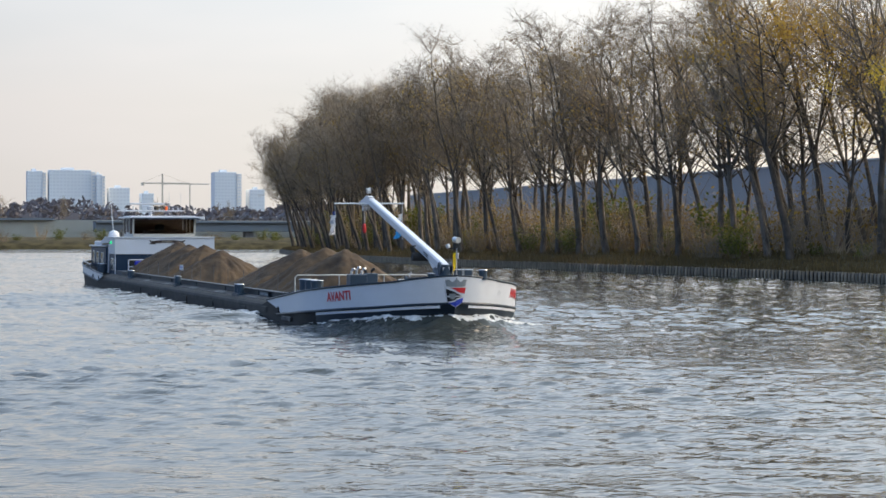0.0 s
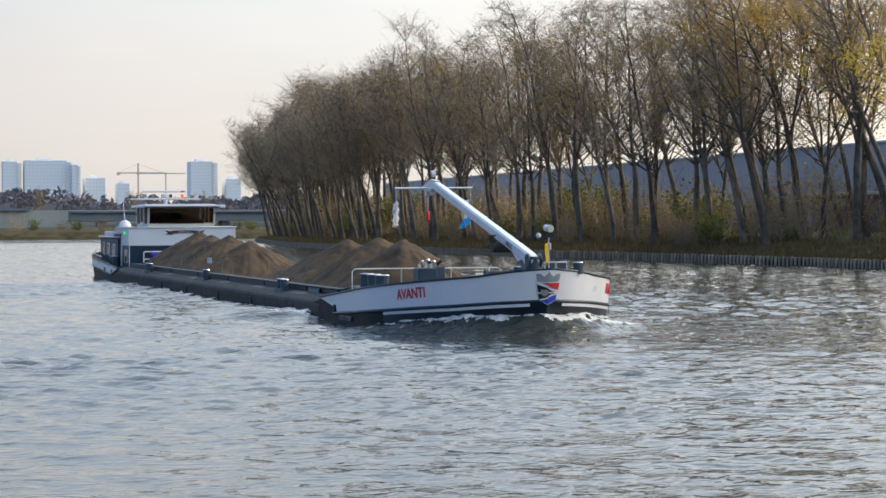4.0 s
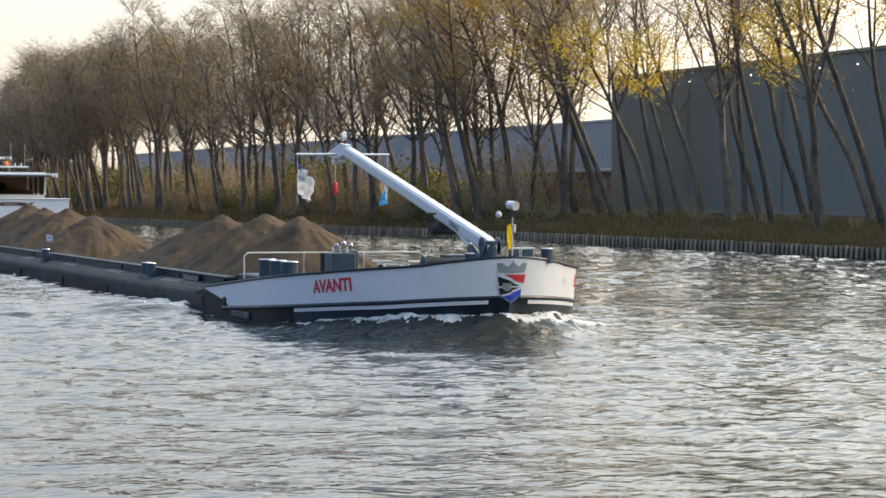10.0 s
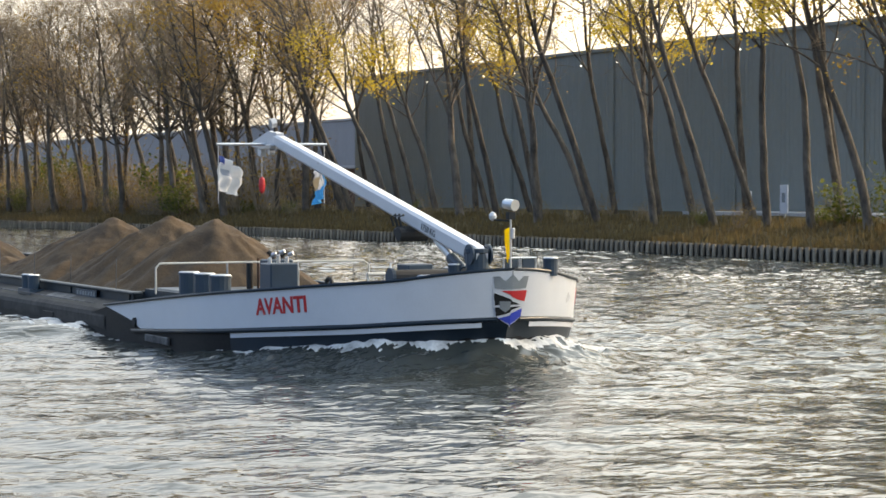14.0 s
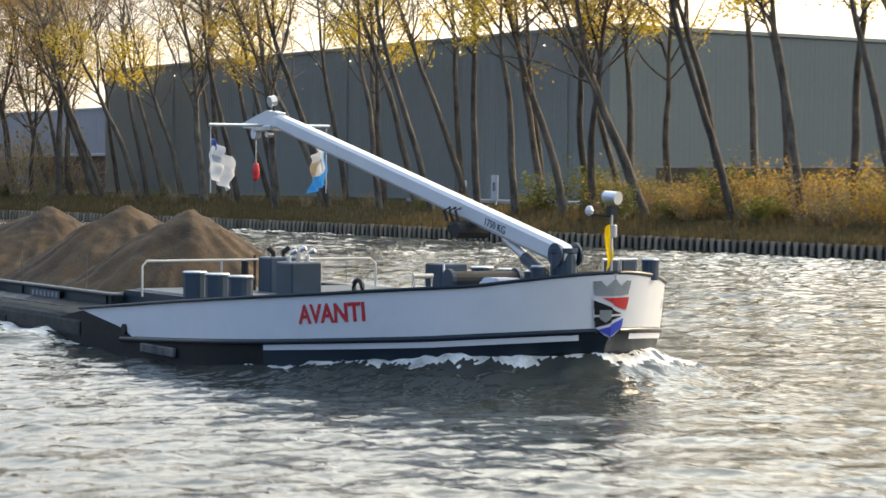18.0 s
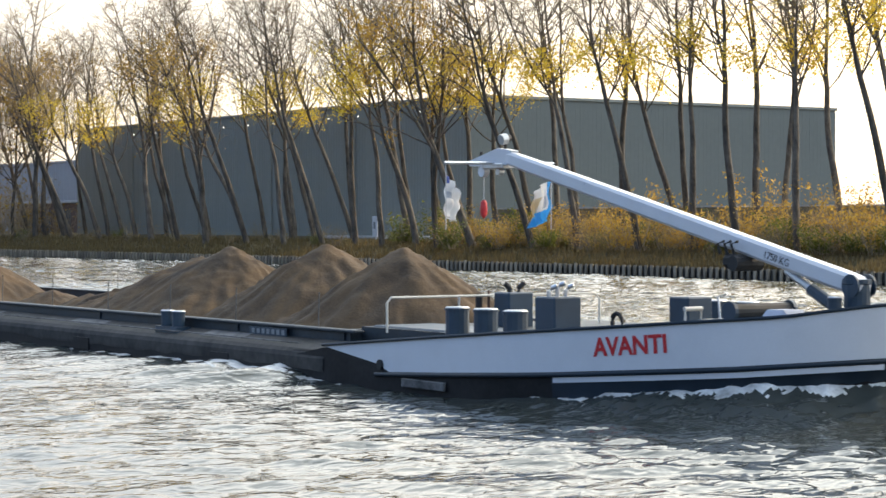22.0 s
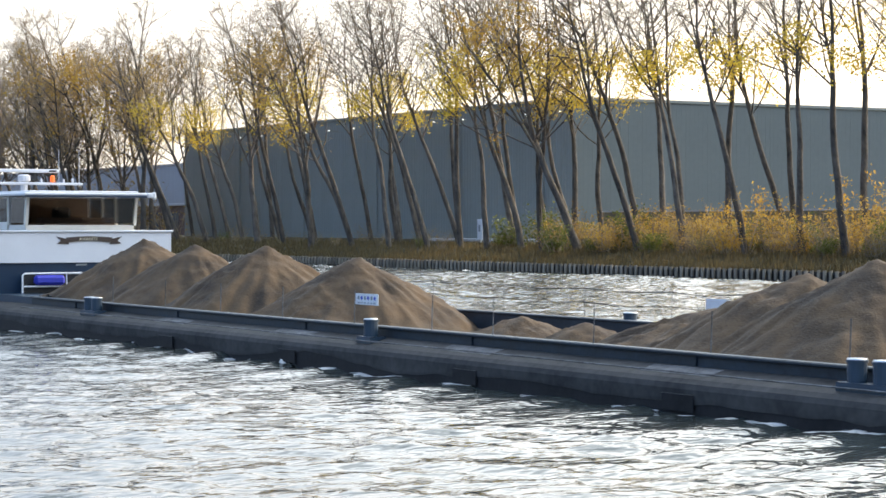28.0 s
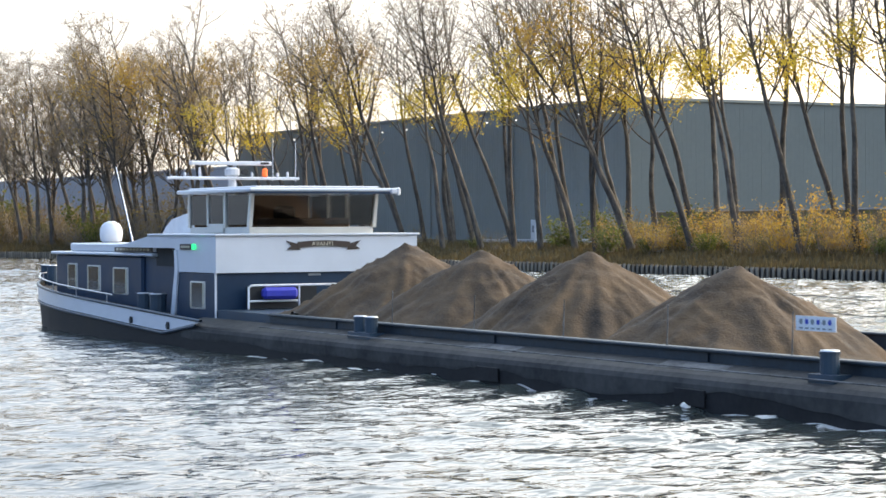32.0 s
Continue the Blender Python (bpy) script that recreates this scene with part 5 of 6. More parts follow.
hoist = part("hoist_motor", box(-6.85, -6.3, -0.36, -0.1, 2.58, 2.86, 0.08), M_RUBBER, boom, "dark hoist winch under the boom")
part("drum", rod((-6.42, -0.42, 2.68), (-6.42, 0.25, 2.68), 0.15, n=12), M_RUBBER, hoist)
for i in range(3):
    part("hose", pipe([(-6.9 + 0.2 * i, -0.3, 2.85), (-6.95 + 0.2 * i, -0.34, 3.05), (-6.8 + 0.2 * i, -0.3, 3.1)], 0.03), M_RUBBER, hoist)
# boom head, cross-arm, lamps, hook and flags
head = part("boom_head", prism([(-14.2, -0.1, 5.05), (-14.75, -0.1, 5.12), (-15.9, -0.1, 4.86), (-15.9, -0.1, 4.74), (-14.4, -0.1, 4.74)], (0, 0.2, 0)), M_WHITE, boom)
part("head_box", box(-15.3, -14.5, -0.16, 0.16, 4.66, 4.78, 0.02), M_STEEL, boom)
part("cross_arm", rod((-14.9, -1.42, 4.78), (-14.9, 1.55, 4.80), 0.035), M_STEEL, boom, "thin steel signal cross-arm")
part("tip_lamp", rod((-14.62, -0.10, 5.30), (-14.62, 0.04, 5.33), 0.12, n=14), M_STEEL, boom, "round searchlight on the boom head")
part("lamp_back", rod((-14.62, 0.04, 5.33), (-14.62, 0.15, 5.35), 0.11, 0.07, n=14), M_RUBBER, boom)
part("lamp_bracket", rod((-14.62, 0.02, 5.05), (-14.62, 0.02, 5.24), 0.035, n=8), M_RUBBER, boom)
part("tip_aerial", rod((-15.55, 0.0, 4.8), (-15.55, 0.0, 5.06), 0.03, n=8), M_RUBBER, boom)
part("sheave", rod((-15.45, -0.07, 4.62), (-15.45, 0.07, 4.62), 0.13, n=14), M_WHITE, boom)
part("sheave", rod((-14.8, -0.07, 4.60), (-14.8, 0.07, 4.60), 0.08, n=12), M_STEEL, boom)
part("hook_rope", rod((-15.45, 0, 4.5), (-15.45, 0, 3.98), 0.012, n=5), M_STEEL, boom)
part("hook_block", turned([(0.02, -0.22), (0.07, -0.16), (0.085, 0), (0.07, 0.14), (0.03, 0.19)], 12, (-15.45, 0, 3.78)), M_RED, boom, "red hook block")


def flag(x, y, z, wide, high, tone, mats, label):
    """A cloth on a hoist line, filled by a light wind from ahead, its fly end sagging; tone(i, j) picks the cloth."""
    fl = bmesh.new()
    n, m = 14, 16
    grid = [[fl.verts.new((-wide * (i / n) * 0.86 - 0.05 * math.sin(j * 0.5 + i * 0.35), 0.13 * (i / n) ** 0.7 * math.sin(i * 0.95 + j * 0.22) + 0.03 * math.sin(j * 0.8), -high * j / m - (0.34 - 0.14 * j / m) * (i / n) ** 1.3)) for i in range(n + 1)] for j in range(m + 1)]
    for j in range(m):
        for i in range(n):
            f = fl.faces.new((grid[j][i], grid[j][i + 1], grid[j + 1][i + 1], grid[j + 1][i]))
            f.material_index = tone(i / n, j / m)
    bmesh.ops.solidify(fl, geom=fl.faces, thickness=0.006)
    ob = part("flag", fl, mats, boom, label, smooth=True)
    ob.location = (x, y, z)
    return ob


part("flag_line", rod((-14.9, -1.38, 4.78), (-14.9, -1.38, 3.3), 0.012, n=5), M_STEEL, boom)
part("flag_line", rod((-14.9, 1.48, 4.8), (-14.9, 1.48, 3.3), 0.012, n=5), M_STEEL, boom)
CLOTHS = [M_FLAGW, M_FLAGN, M_FLAGB, M_CREAM, M_FLAGG]
white_flag = flag(-14.92, -1.38, 4.50, 1.0, 0.90, lambda i, j: 1 if j < 0.14 and i < 0.35 else 4 if 0.3 < j < 0.5 and 0.25 < i < 0.7 else 0, CLOTHS, "white house flag with a dark blue corner")
blue_flag = flag(-14.92, 1.48, 4.40, 0.58, 0.92, lambda i, j: 2 if j > 0.66 or i < 0.14 else 3 if i > 0.55 and j > 0.2 else 4 if 0.2 < i < 0.4 and 0.25 < j < 0.6 else 0, CLOTHS, "white and light blue house flag")
KG0 = foot + ax * 2.45 - up * 0.08


def on_boom(x, y, lift):
    return KG0 - ax * x + up * y + Vector((0, -0.162 - lift, 0))


letters("1750 KG", 0.20, on_boom, M_RUBBER, "load_lettering", boom, 0.003)

# ---- stanchions with guard wires along both coamings
for s in (-1, 1):
    tops = []
    for i, x in enumerate((-17.2, -21.2, -24.8, -28.6, -32.4, -36.2, -38.8, -42.5, -46.4, -50.2, -54.0, -58.0)):
        part("stanchion", rod((x, s * 3.3, 1.1), (x + 0.04, s * 3.3, 1.90), 0.012, n=6), M_WORN, barge)
        tops.append((x, s * 3.3, 1.86))
    if s > 0:
        pts = []
        for a, b in zip(tops, tops[1:]):
            pts += [a, tuple((p + q) / 2 - (0.06 if k == 2 else 0) for k, (p, q) in enumerate(zip(a, b)))]
        part("guard_wire", pipe(pts + [tops[-1]], 0.009, 4), M_RUBBER, barge)
        part("guard_wire", pipe([(x, y, z - 0.35) for x, y, z in pts + [tops[-1]]], 0.009, 4), M_RUBBER, barge)
sign = part("safety_sign", box(-42.3, -41.2, -3.37, -3.35, 1.58, 1.84), M_FLAGW, barge, "white sign with a row of round blue symbols")
for i in range(6):
    part("symbol", rod((-42.15 + 0.16 * i, -3.375, 1.74), (-42.15 + 0.16 * i, -3.371, 1.74), 0.05, n=12), M_BLUE if i % 2 else M_GREY, sign)
    part("mark_bar", box(-42.2 + 0.16 * i, -42.1 + 0.16 * i, -3.374, -3.371, 1.61, 1.64), M_GREY, sign)
part("notice_board", box(-37.4, -36.5, 3.27, 3.29, 1.45, 1.75), M_FLAGW, barge, "pale notice board on the far guard wire")

# ---- deckhouse and wheelhouse
HX, HW = -69.1, 3.24
house = part("deckhouse_lower", box(-72.1, HX, -HW, HW, 0.65, 2.14, 0.03), M_NAVY, barge, "dark blue lower deckhouse")
white_house = part("deckhouse_upper", prism([(HX + 0.10, -HW - 0.03, 2.14), (HX + 0.10, -HW - 0.03, 3.22), (-74.3, -HW - 0.03, 3.20), (-75.4, -HW - 0.03, 3.06), (-76.6, -HW - 0.03, 2.93),
                                             (-77.4, -HW - 0.03, 2.90), (-77.4, -HW - 0.03, 2.84), (-72.2, -HW - 0.03, 2.84), (-71.95, -HW - 0.03, 2.70), (-72.0, -HW - 0.03, 2.14)], (0, 2 * HW + 0.06, 0)), M_WHITE, barge, "white upper deckhouse side with sweeping edge")
part("top_edge", box(-74.3, HX + 0.18, -HW - 0.08, HW + 0.08, 3.20, 3.27, 0.02), M_WHITE, white_house)
part("side_frame", prism([(-72.45, -HW - 0.06, 0.85), (-72.15, -HW - 0.06, 0.85), (-71.85, -HW - 0.06, 2.20), (-71.95, -HW - 0.06, 2.78), (-72.15, -HW - 0.06, 2.78), (-72.1, -HW - 0.06, 2.20)], (0, 0.07, 0)), M_WHITE, white_house, "white curved bulkhead edge")
# dark side passage between the deckhouse and the after cabin
part("passage_wall", box(-75.6, -72.1, -HW + 0.35, HW - 0.35, 0.8, 2.84), M_NAVY, barge, "dark blue passage wall")
# Thin black sheet: shade of the passage opening put in as colour.
part("passage_opening", box(-74.5, -72.2, -HW + 0.30, -HW + 0.34, 2.28, 2.82), M_RUBBER, barge)
cabin = part("after_cabin", box(-83.9, -75.6, -3.0, 3.0, 0.9, 2.58, 0.08), M_NAVY, barge, "dark blue after cabin")
part("cabin_roof", box(-84.1, -74.4, -3.12, 3.12, 2.56, 2.66, 0.03), M_WHITE, cabin)
part("cabin_roof_rim", box(-82.7, -74.6, -2.9, 2.9, 2.66, 2.95, 0.05), M_WHITE, cabin)
part("nameplate", box(-78.2, -74.9, -2.95, -2.91, 2.68, 2.86), M_WOODSIGN, cabin, "dark wooden nameplate")
for i in range(10):
    part("mark_bar", box(-78.0 + 0.3 * i, -77.8 + 0.3 * i, -2.965, -2.95, 2.73, 2.81), M_CREAM, cabin)


def window(parent, x0, x1, y, z0, z1):
    """A framed cabin window on a side wall, with curtains behind the pane."""
    w = part("window", box(x0 - 0.045, x1 + 0.045, y - 0.03, y + 0.02, z0 - 0.045, z1 + 0.045, 0.03), M_BEIGE, parent, "cream-framed cabin window")
    part("pane", box(x0, x1, y - 0.036, y - 0.032, z0, z1), M_WINDOW, w)
    a = (x1 - x0)
    part("curtain", box(x0, x0 + a * 0.10, y - 0.040, y - 0.037, z0, z1), M_CREAM, w)
    part("curtain", box(x1 - a * 0.10, x1, y - 0.040, y - 0.037, z0, z1), M_CREAM, w)
    return w


M_WINDOW = material("dark_window_pane", (0.03, 0.035, 0.04), 0.08, vary=0.2, bump=0)
window(cabin, -82.6, -81.7, -3.0, 1.42, 2.22)
window(cabin, -80.6, -79.4, -3.0, 1.42, 2.18)
window(cabin, -78.15, -76.85, -3.0, 1.36, 2.14)
window(house, -70.95, -69.9, -HW, 1.12, 1.84)
part("corner_strip", box(HX - 0.03, HX + 0.02, -HW - 0.02, -HW + 0.03, 0.7, 2.14), M_WHITE, house)
npl = part("side_nameplate", box(-71.65, -70.75, -HW - 0.07, -HW - 0.04, 2.80, 2.97), M_WOODSIGN, white_house)
for i in range(4):
    part("mark_bar", box(-71.55 + 0.18 * i, -71.43 + 0.18 * i, -HW - 0.08, -HW - 0.07, 2.85, 2.92), M_CREAM, npl)
part("navigation_light", turned([(0.05, 0), (0.065, 0.03), (0.065, 0.15), (0.04, 0.18)], 10, (-70.5, -HW - 0.10, 2.80)), M_GREEN, white_house, "green lit starboard light")
# banner on the house front
bx, by = HX + 0.11, 0.15
ban = part("name_banner", prism([(bx, by + q, z) for q, z in ((-0.85, 2.84), (-0.45, 2.875), (0, 2.89), (0.45, 2.875), (0.85, 2.84), (0.85, 3.02), (0.45, 3.05), (0, 3.065), (-0.45, 3.05), (-0.85, 3.02))], (0.03, 0, 0)), M_WOODSIGN, white_house, "dark carved wooden name banner")
part("ribbon_end", prism([(bx, by + q, z) for q, z in ((-0.75, 2.78), (-1.2, 2.80), (-1.05, 2.9), (-1.22, 3.06), (-0.85, 2.97))], (0.02, 0, 0)), M_WOODSIGN, ban)
part("ribbon_end", prism([(bx, by + q, z) for q, z in ((0.75, 2.78), (1.2, 2.80), (1.05, 2.9), (1.22, 3.06), (0.85, 2.97))], (0.02, 0, 0)), M_WOODSIGN, ban)
letters("AVANTI", 0.17, lambda x, y, lift: Vector((bx + 0.035 + lift, by - 0.40 + x * 1.15, 2.905 + y)), M_CREAM, "banner_lettering", ban, 0.004)
# stowed frame with blue cover before the house front
fx = HX + 0.55
fr = part("stowage_frame", pipe([(fx, -2.45, 1.1), (fx, -2.45, 1.72), (fx, -2.35, 1.78), (fx, 0.35, 1.78), (fx, 0.45, 1.72), (fx, 0.45, 1.1)], 0.035), M_FLAGW, barge, "white tubular stowage frame")
part("lower_bar", rod((fx, -2.4, 1.33), (fx, -0.9, 1.33), 0.03), M_FLAGW, fr)
part("lower_bar", rod((fx, -0.85, 1.1), (fx, -0.85, 1.8), 0.025), M_FLAGW, fr)
part("cover", box(fx - 0.1, fx + 0.2, -2.05, -0.95, 1.38, 1.72, 0.09), M_COVER, fr, "bright blue cloth cover")
part("back_board", box(fx - 0.3, fx - 0.2, -2.4, -0.2, 1.1, 1.75), M_RUBBER, fr)
part("front_step", box(HX, -65.1, -3.2, 3.2, 0.6, 1.08), M_SLATE, barge)
part("vent_grille", box(bx - 0.12, bx - 0.09, -0.3, 0.1, 2.03, 2.10), M_GREY, house)

# wheelhouse
WX0, WX1, WW = -74.0, -69.45, 2.02
wh = part("wheelhouse_sill", box(WX0, WX1, -WW, WW, 3.25, 3.46, 0.02), M_BEIGE, barge, "cream wheelhouse with large windows")
part("inner_lining", box(WX0 + 0.1, WX0 + 0.2, -WW + 0.1, WW - 0.1, 3.4, 4.45), M_INSIDE, wh)
part("console", box(WX1 - 1.3, WX1 - 0.5, -1.2, 1.5, 3.4, 3.72, 0.05), M_INSIDE, wh)
part("helm_chair", box(WX1 - 2.2, WX1 - 1.7, -0.3, 0.3, 3.4, 4.1, 0.1), M_RUBBER, wh)
rake = 0.20
for y in (-WW, WW):
    for x, lean, w in ((WX0, 0.0, 0.07), (-72.5, 0.0, 0.05), (-71.2, 0.0, 0.06), (WX1, rake, 0.09)):
        part("pillar", prism([(x - w, y - 0.05, 3.44), (x + w, y - 0.05, 3.44), (x + w + lean, y - 0.05, 4.48), (x - w + lean, y - 0.05, 4.48)], (0, 0.1, 0)), M_BEIGE, wh)
    part("pane", prism([(WX0 + 0.07, y - 0.01, 3.52), (WX1 - 0.07, y - 0.01, 3.52), (WX1 + rake - 0.07, y - 0.01, 4.42), (WX0 + 0.07, y - 0.01, 4.42)], (0, 0.02, 0)), M_GLASS, wh)
    a, b = sorted((y * 1.012, y * 1.03))
    part("door", box(-72.42, -71.28, a, b, 3.28, 3.56, 0.02), M_BEIGE, wh)
part("pane", prism([(WX1 - 0.01, -WW + 0.06, 3.52), (WX1 - 0.01, WW - 0.06, 3.52), (WX1 + rake - 0.01, WW - 0.06, 4.42), (WX1 + rake - 0.01, -WW + 0.06, 4.42)], (0.02, 0, 0)), M_GLASS, wh)
roof = part("wheelhouse_roof", box(WX0 - 0.35, WX1 + 0.75, -WW - 0.32, WW + 0.32, 4.48, 4.60, 0.04), M_WHITE, barge, "white flat wheelhouse roof")
part("roof_crown", box(WX0 - 0.1, WX1 + 0.4, -WW, WW, 4.60, 4.66, 0.03), M_WHITE, roof)
part("roof_lamp", box(WX1 + 0.6, WX1 + 0.8, WW + 0.2, WW + 0.42, 4.42, 4.60, 0.04), M_WHITE, roof)
part("roof_lamp", turned([(0.05, 0), (0.08, 0.04), (0.08, 0.2), (0.04, 0.24)], 10, (WX1 + 0.7, WW + 0.48, 4.38)), M_WHITE, roof)
part("eave_strip", box(WX1 + 0.45, WX1 + 0.74, -WW - 0.25, WW + 0.25, 4.43, 4.49), M_NAVY, roof)
# signal mast with radar and aerials abaft the wheelhouse
MX = -75.4
rp = part("radar_post", turned([(0.16, 0), (0.13, 1.9), (0.24, 1.98), (0.24, 2.16), (0.14, 2.22)], 12, (MX, 0, 3.15)), M_WHITE, barge, "white radar mast abaft the wheelhouse")
part("radar_scanner", box(MX - 0.1, MX + 0.1, -1.45, 1.35, 5.44, 5.57, 0.03), M_WHITE, rp, "white radar scanner bar")
part("scanner_mark", box(MX + 0.1, MX + 0.105, 0.95, 1.25, 5.47, 5.54), M_RUBBER, rp)
part("aerial_bar", rod((MX + 0.2, -2.3, 5.02), (MX + 0.2, 2.25, 5.02), 0.05), M_WHITE, rp, "white aerial cross-bar")
part("second_bar", rod((MX - 0.4, -1.5, 5.02), (MX - 0.4, 1.5, 5.02), 0.035), M_WHITE, rp)
part("horn", rod((MX + 0.25, 0.25, 5.22), (MX + 0.5, 0.25, 5.22), 0.07, 0.11, n=12), M_RUBBER, rp)
part("beacon", turned([(0.07, 0), (0.09, 0.02), (0.09, 0.22), (0.04, 0.26)], 10, (MX + 0.2, 1.05, 5.08)), M_ORANGE, rp, "orange rotating beacon")
for y, h in ((-2.25, 0.24), (-1.7, 0.15), (-1.2, 0.3), (0.6, 0.16), (1.5, 0.15), (1.85, 0.18), (2.2, 0.24)):
    part("aerial", turned([(0.04, 0), (0.05, h * 0.5), (0.03, h)], 8, (MX + 0.2, y, 5.06)), M_RUBBER if abs(y) > 2.1 else M_WHITE, rp)
for x, y in ((MX + 0.5, 1.2), (MX + 0.5, 2.0)):
    part("whip_aerial", rod((x, y, 4.9), (x, y, 6.3), 0.014, 0.008, n=5), M_WHITE, rp)
# boat, dome and flagstaff on the after cabin
dome = part("satellite_dome", turned([(0.20, 0), (0.36, 0.08), (0.40, 0.32), (0.38, 0.50), (0.29, 0.66), (0.10, 0.76)], 18, (-82.2, -1.6, 2.93)), M_WHITE, barge, "white satellite dome", smooth=True)
part("flagstaff", rod((-79.0, -2.0, 2.9), (-80.6, -2.0, 5.5), 0.028, 0.018), M_STEEL, barge, "leaning white flagstaff")
boat = part("stowed_dinghy", prism([(-78.6, -1.2, 3.10), (-75.4, -1.2, 3.10), (-75.2, -1.2, 3.72), (-76.2, -1.2, 3.92), (-77.6, -1.2, 3.72), (-78.4, -1.2, 3.36)], (0, 1.5, 0)), M_FLAGW, barge, "small dinghy under a pale cover")
part("davit", pipe([(-78.3, -1.4, 3.0), (-77.4, -1.4, 3.75), (-77.0, -1.4, 3.85)], 0.035), M_RUBBER, boat)
part("outboard", box(-77.2, -76.7, -0.9, -0.6, 3.66, 3.95, 0.08), M_RUBBER, boat)
# after rails, bench and stern gear
for s in (-1, 1):
    part("after_rail", pipe([tuple(side(x, sheer(x) + 0.30, s, -0.08)) for x in (-75.5, -77, -79, -81, -83, -85, -87, -88.6)], 0.025), M_STEEL, barge, "thin stern handrail")
    for x in (-76, -79, -82, -85, -87.5):
        p = side(x, sheer(x), s, -0.08)
        part("rail_post", rod(p, p + Vector((0, 0, 0.3)), 0.02, n=6), M_STEEL, barge)
bollards((-87.3, -88.0), -2.0, 1.3, 0.19, 0.80)
part("stern_locker", box(-87.2, -85.8, -1.0, 1.0, 1.2, 1.95, 0.05), M_WHITE, barge)
part("stern_anchor_post", box(-88.6, -88.3, -1.2, -0.9, 1.4, 2.2, 0.04), M_RUBBER, barge)


# ---------------------------------------------------------------- sand
def sand_heap(label, x0, x1, peaks, floor):
    """Tipped cones that run into one another, with slumped faces."""
    nx, ny = int((x1 - x0) / 0.10), 64
    V, F = [], []
    for i in range(nx + 1):
        x = x0 + (x1 - x0) * i / nx
        for j in range(ny + 1):
            y = -3.19 + 6.38 * j / ny
            z, turn, far = floor, 0.0, 0.0
            for px, py, pz, sl in peaks:
                dist = math.hypot((x - px), (y - py) * 0.92)
                dist = math.sqrt(dist * dist + 0.012) - 0.11
                wob = 1 + 0.10 * noise.noise((x * 0.7, y * 0.7, px))
                if pz - sl * dist * wob > z:
                    z, turn, far = pz - sl * dist * wob, math.atan2(y - py, x - px) + px, dist
            # gullies that run down each cone, and clods
            grow = min(1.0, far / 1.2)
            z += 0.20 * grow * abs(noise.noise((turn * 4.0, far * 0.30, 3)))
            z += 0.10 * grow * abs(noise.noise((turn * 11.0, far * 0.7, 5)))
            z += 0.10 * max(0.0, noise.noise((x * 5.5, y * 5.5, 8))) * math.exp(-max(abs(far * math.sin(turn - 0.4)) - 0.3, 0.0) * 1.5) + 0.03 * max(0.0, noise.noise((x * 9, y * 9, 6)))
            z += 0.05 * noise.noise((x * 2.2, y * 2.2, 1)) + 0.05 * noise.noise((x * 0.9, y * 0.9, 7)) + 0.03 * noise.noise((x * 7, y * 7, 2))
            V.append((x, y, z))
    for i in range(nx):
        for j in range(ny):
            a = i * (ny + 1) + j
            F.append((a, a + ny + 1, a + ny + 2, a + 1))
    return tagged(raw("sand_mound", V, F, M_SAND, smooth=True), label, "sand heap", "sand heaps in the hold")


heaps = [
    sand_heap("brown sand tipped in three merging cones in the forward hold", -36.5, -16.05,
              [(-18.9, 0, 2.86, 0.72), (-22.6, 0, 2.91, 0.68), (-27.9, 0, 2.80, 0.66), (-30.2, 0.2, 2.48, 0.56), (-32.5, -0.2, 1.75, 0.42)], 0.72),
    sand_heap("brown sand tipped in four merging cones in the after hold", -64.9, -43.2,
              [(-48.7, 0, 2.56, 0.66), (-54.4, 0, 2.82, 0.68), (-59.4, 0, 2.82, 0.68), (-63.4, 0, 2.96, 0.66)], 0.60),
    sand_heap("small low heap of spilled brown sand in the hold", -42.9, -37.0, [(-40.2, 0, 1.28, 0.5), (-38.0, 0.3, 1.22, 0.55), (-40, -2, 0.6, 0.4)], 0.35),
]


# ---------------------------------------------------------------- bow wave and wash that go with the barge
def spray(label, path, high, wide, seed):
    """A lumpy ridge of broken water along a path of (x, y, strength)."""
    V, F = [], []
    n = 13
    pts = []
    for a, b in zip(path, path[1:]):
        steps = max(int(math.hypot(b[0] - a[0], b[1] - a[1]) / 0.05), 2)
        pts += [tuple(p + (q - p) * k / steps for p, q in zip(a, b)) for k in range(steps)]
    pts.append(path[-1])
    for i, (x, y, w) in enumerate(pts):
        p, q = pts[max(i - 2, 0)], pts[min(i + 2, len(pts) - 1)]
        dx, dy = q[0] - p[0], q[1] - p[1]
        ln = math.hypot(dx, dy) or 1
        for j in range(n):
            f = 2 * j / (n - 1) - 1
            wob = 0.5 + 0.5 * noise.noise((x * 1.1, y * 1.1, seed)) + 0.55 * noise.noise((x * 4.0 + f, y * 4.0 + f * 1.5, seed + 5)) + 0.35 * noise.noise((x * 11 + f * 3, y * 11, seed + 9))
            span = wide * (0.35 + 0.65 * w)
            z = high * w * max(1 - f * f, 0) ** 1.3 * max(wob, 0.0) * 1.5 - 0.02 - 0.03 * abs(f)
            V.append((x - dy / ln * f * span, y + dx / ln * f * span, z))
    for i in range(len(pts) - 1):
        for j in range(n - 1):
            a = i * n + j
            F.append((a, a + n, a + n + 1, a + 1))
    return tagged(raw("foam", V, F, M_FOAM, smooth=True), label, "foam", kind="stuff")


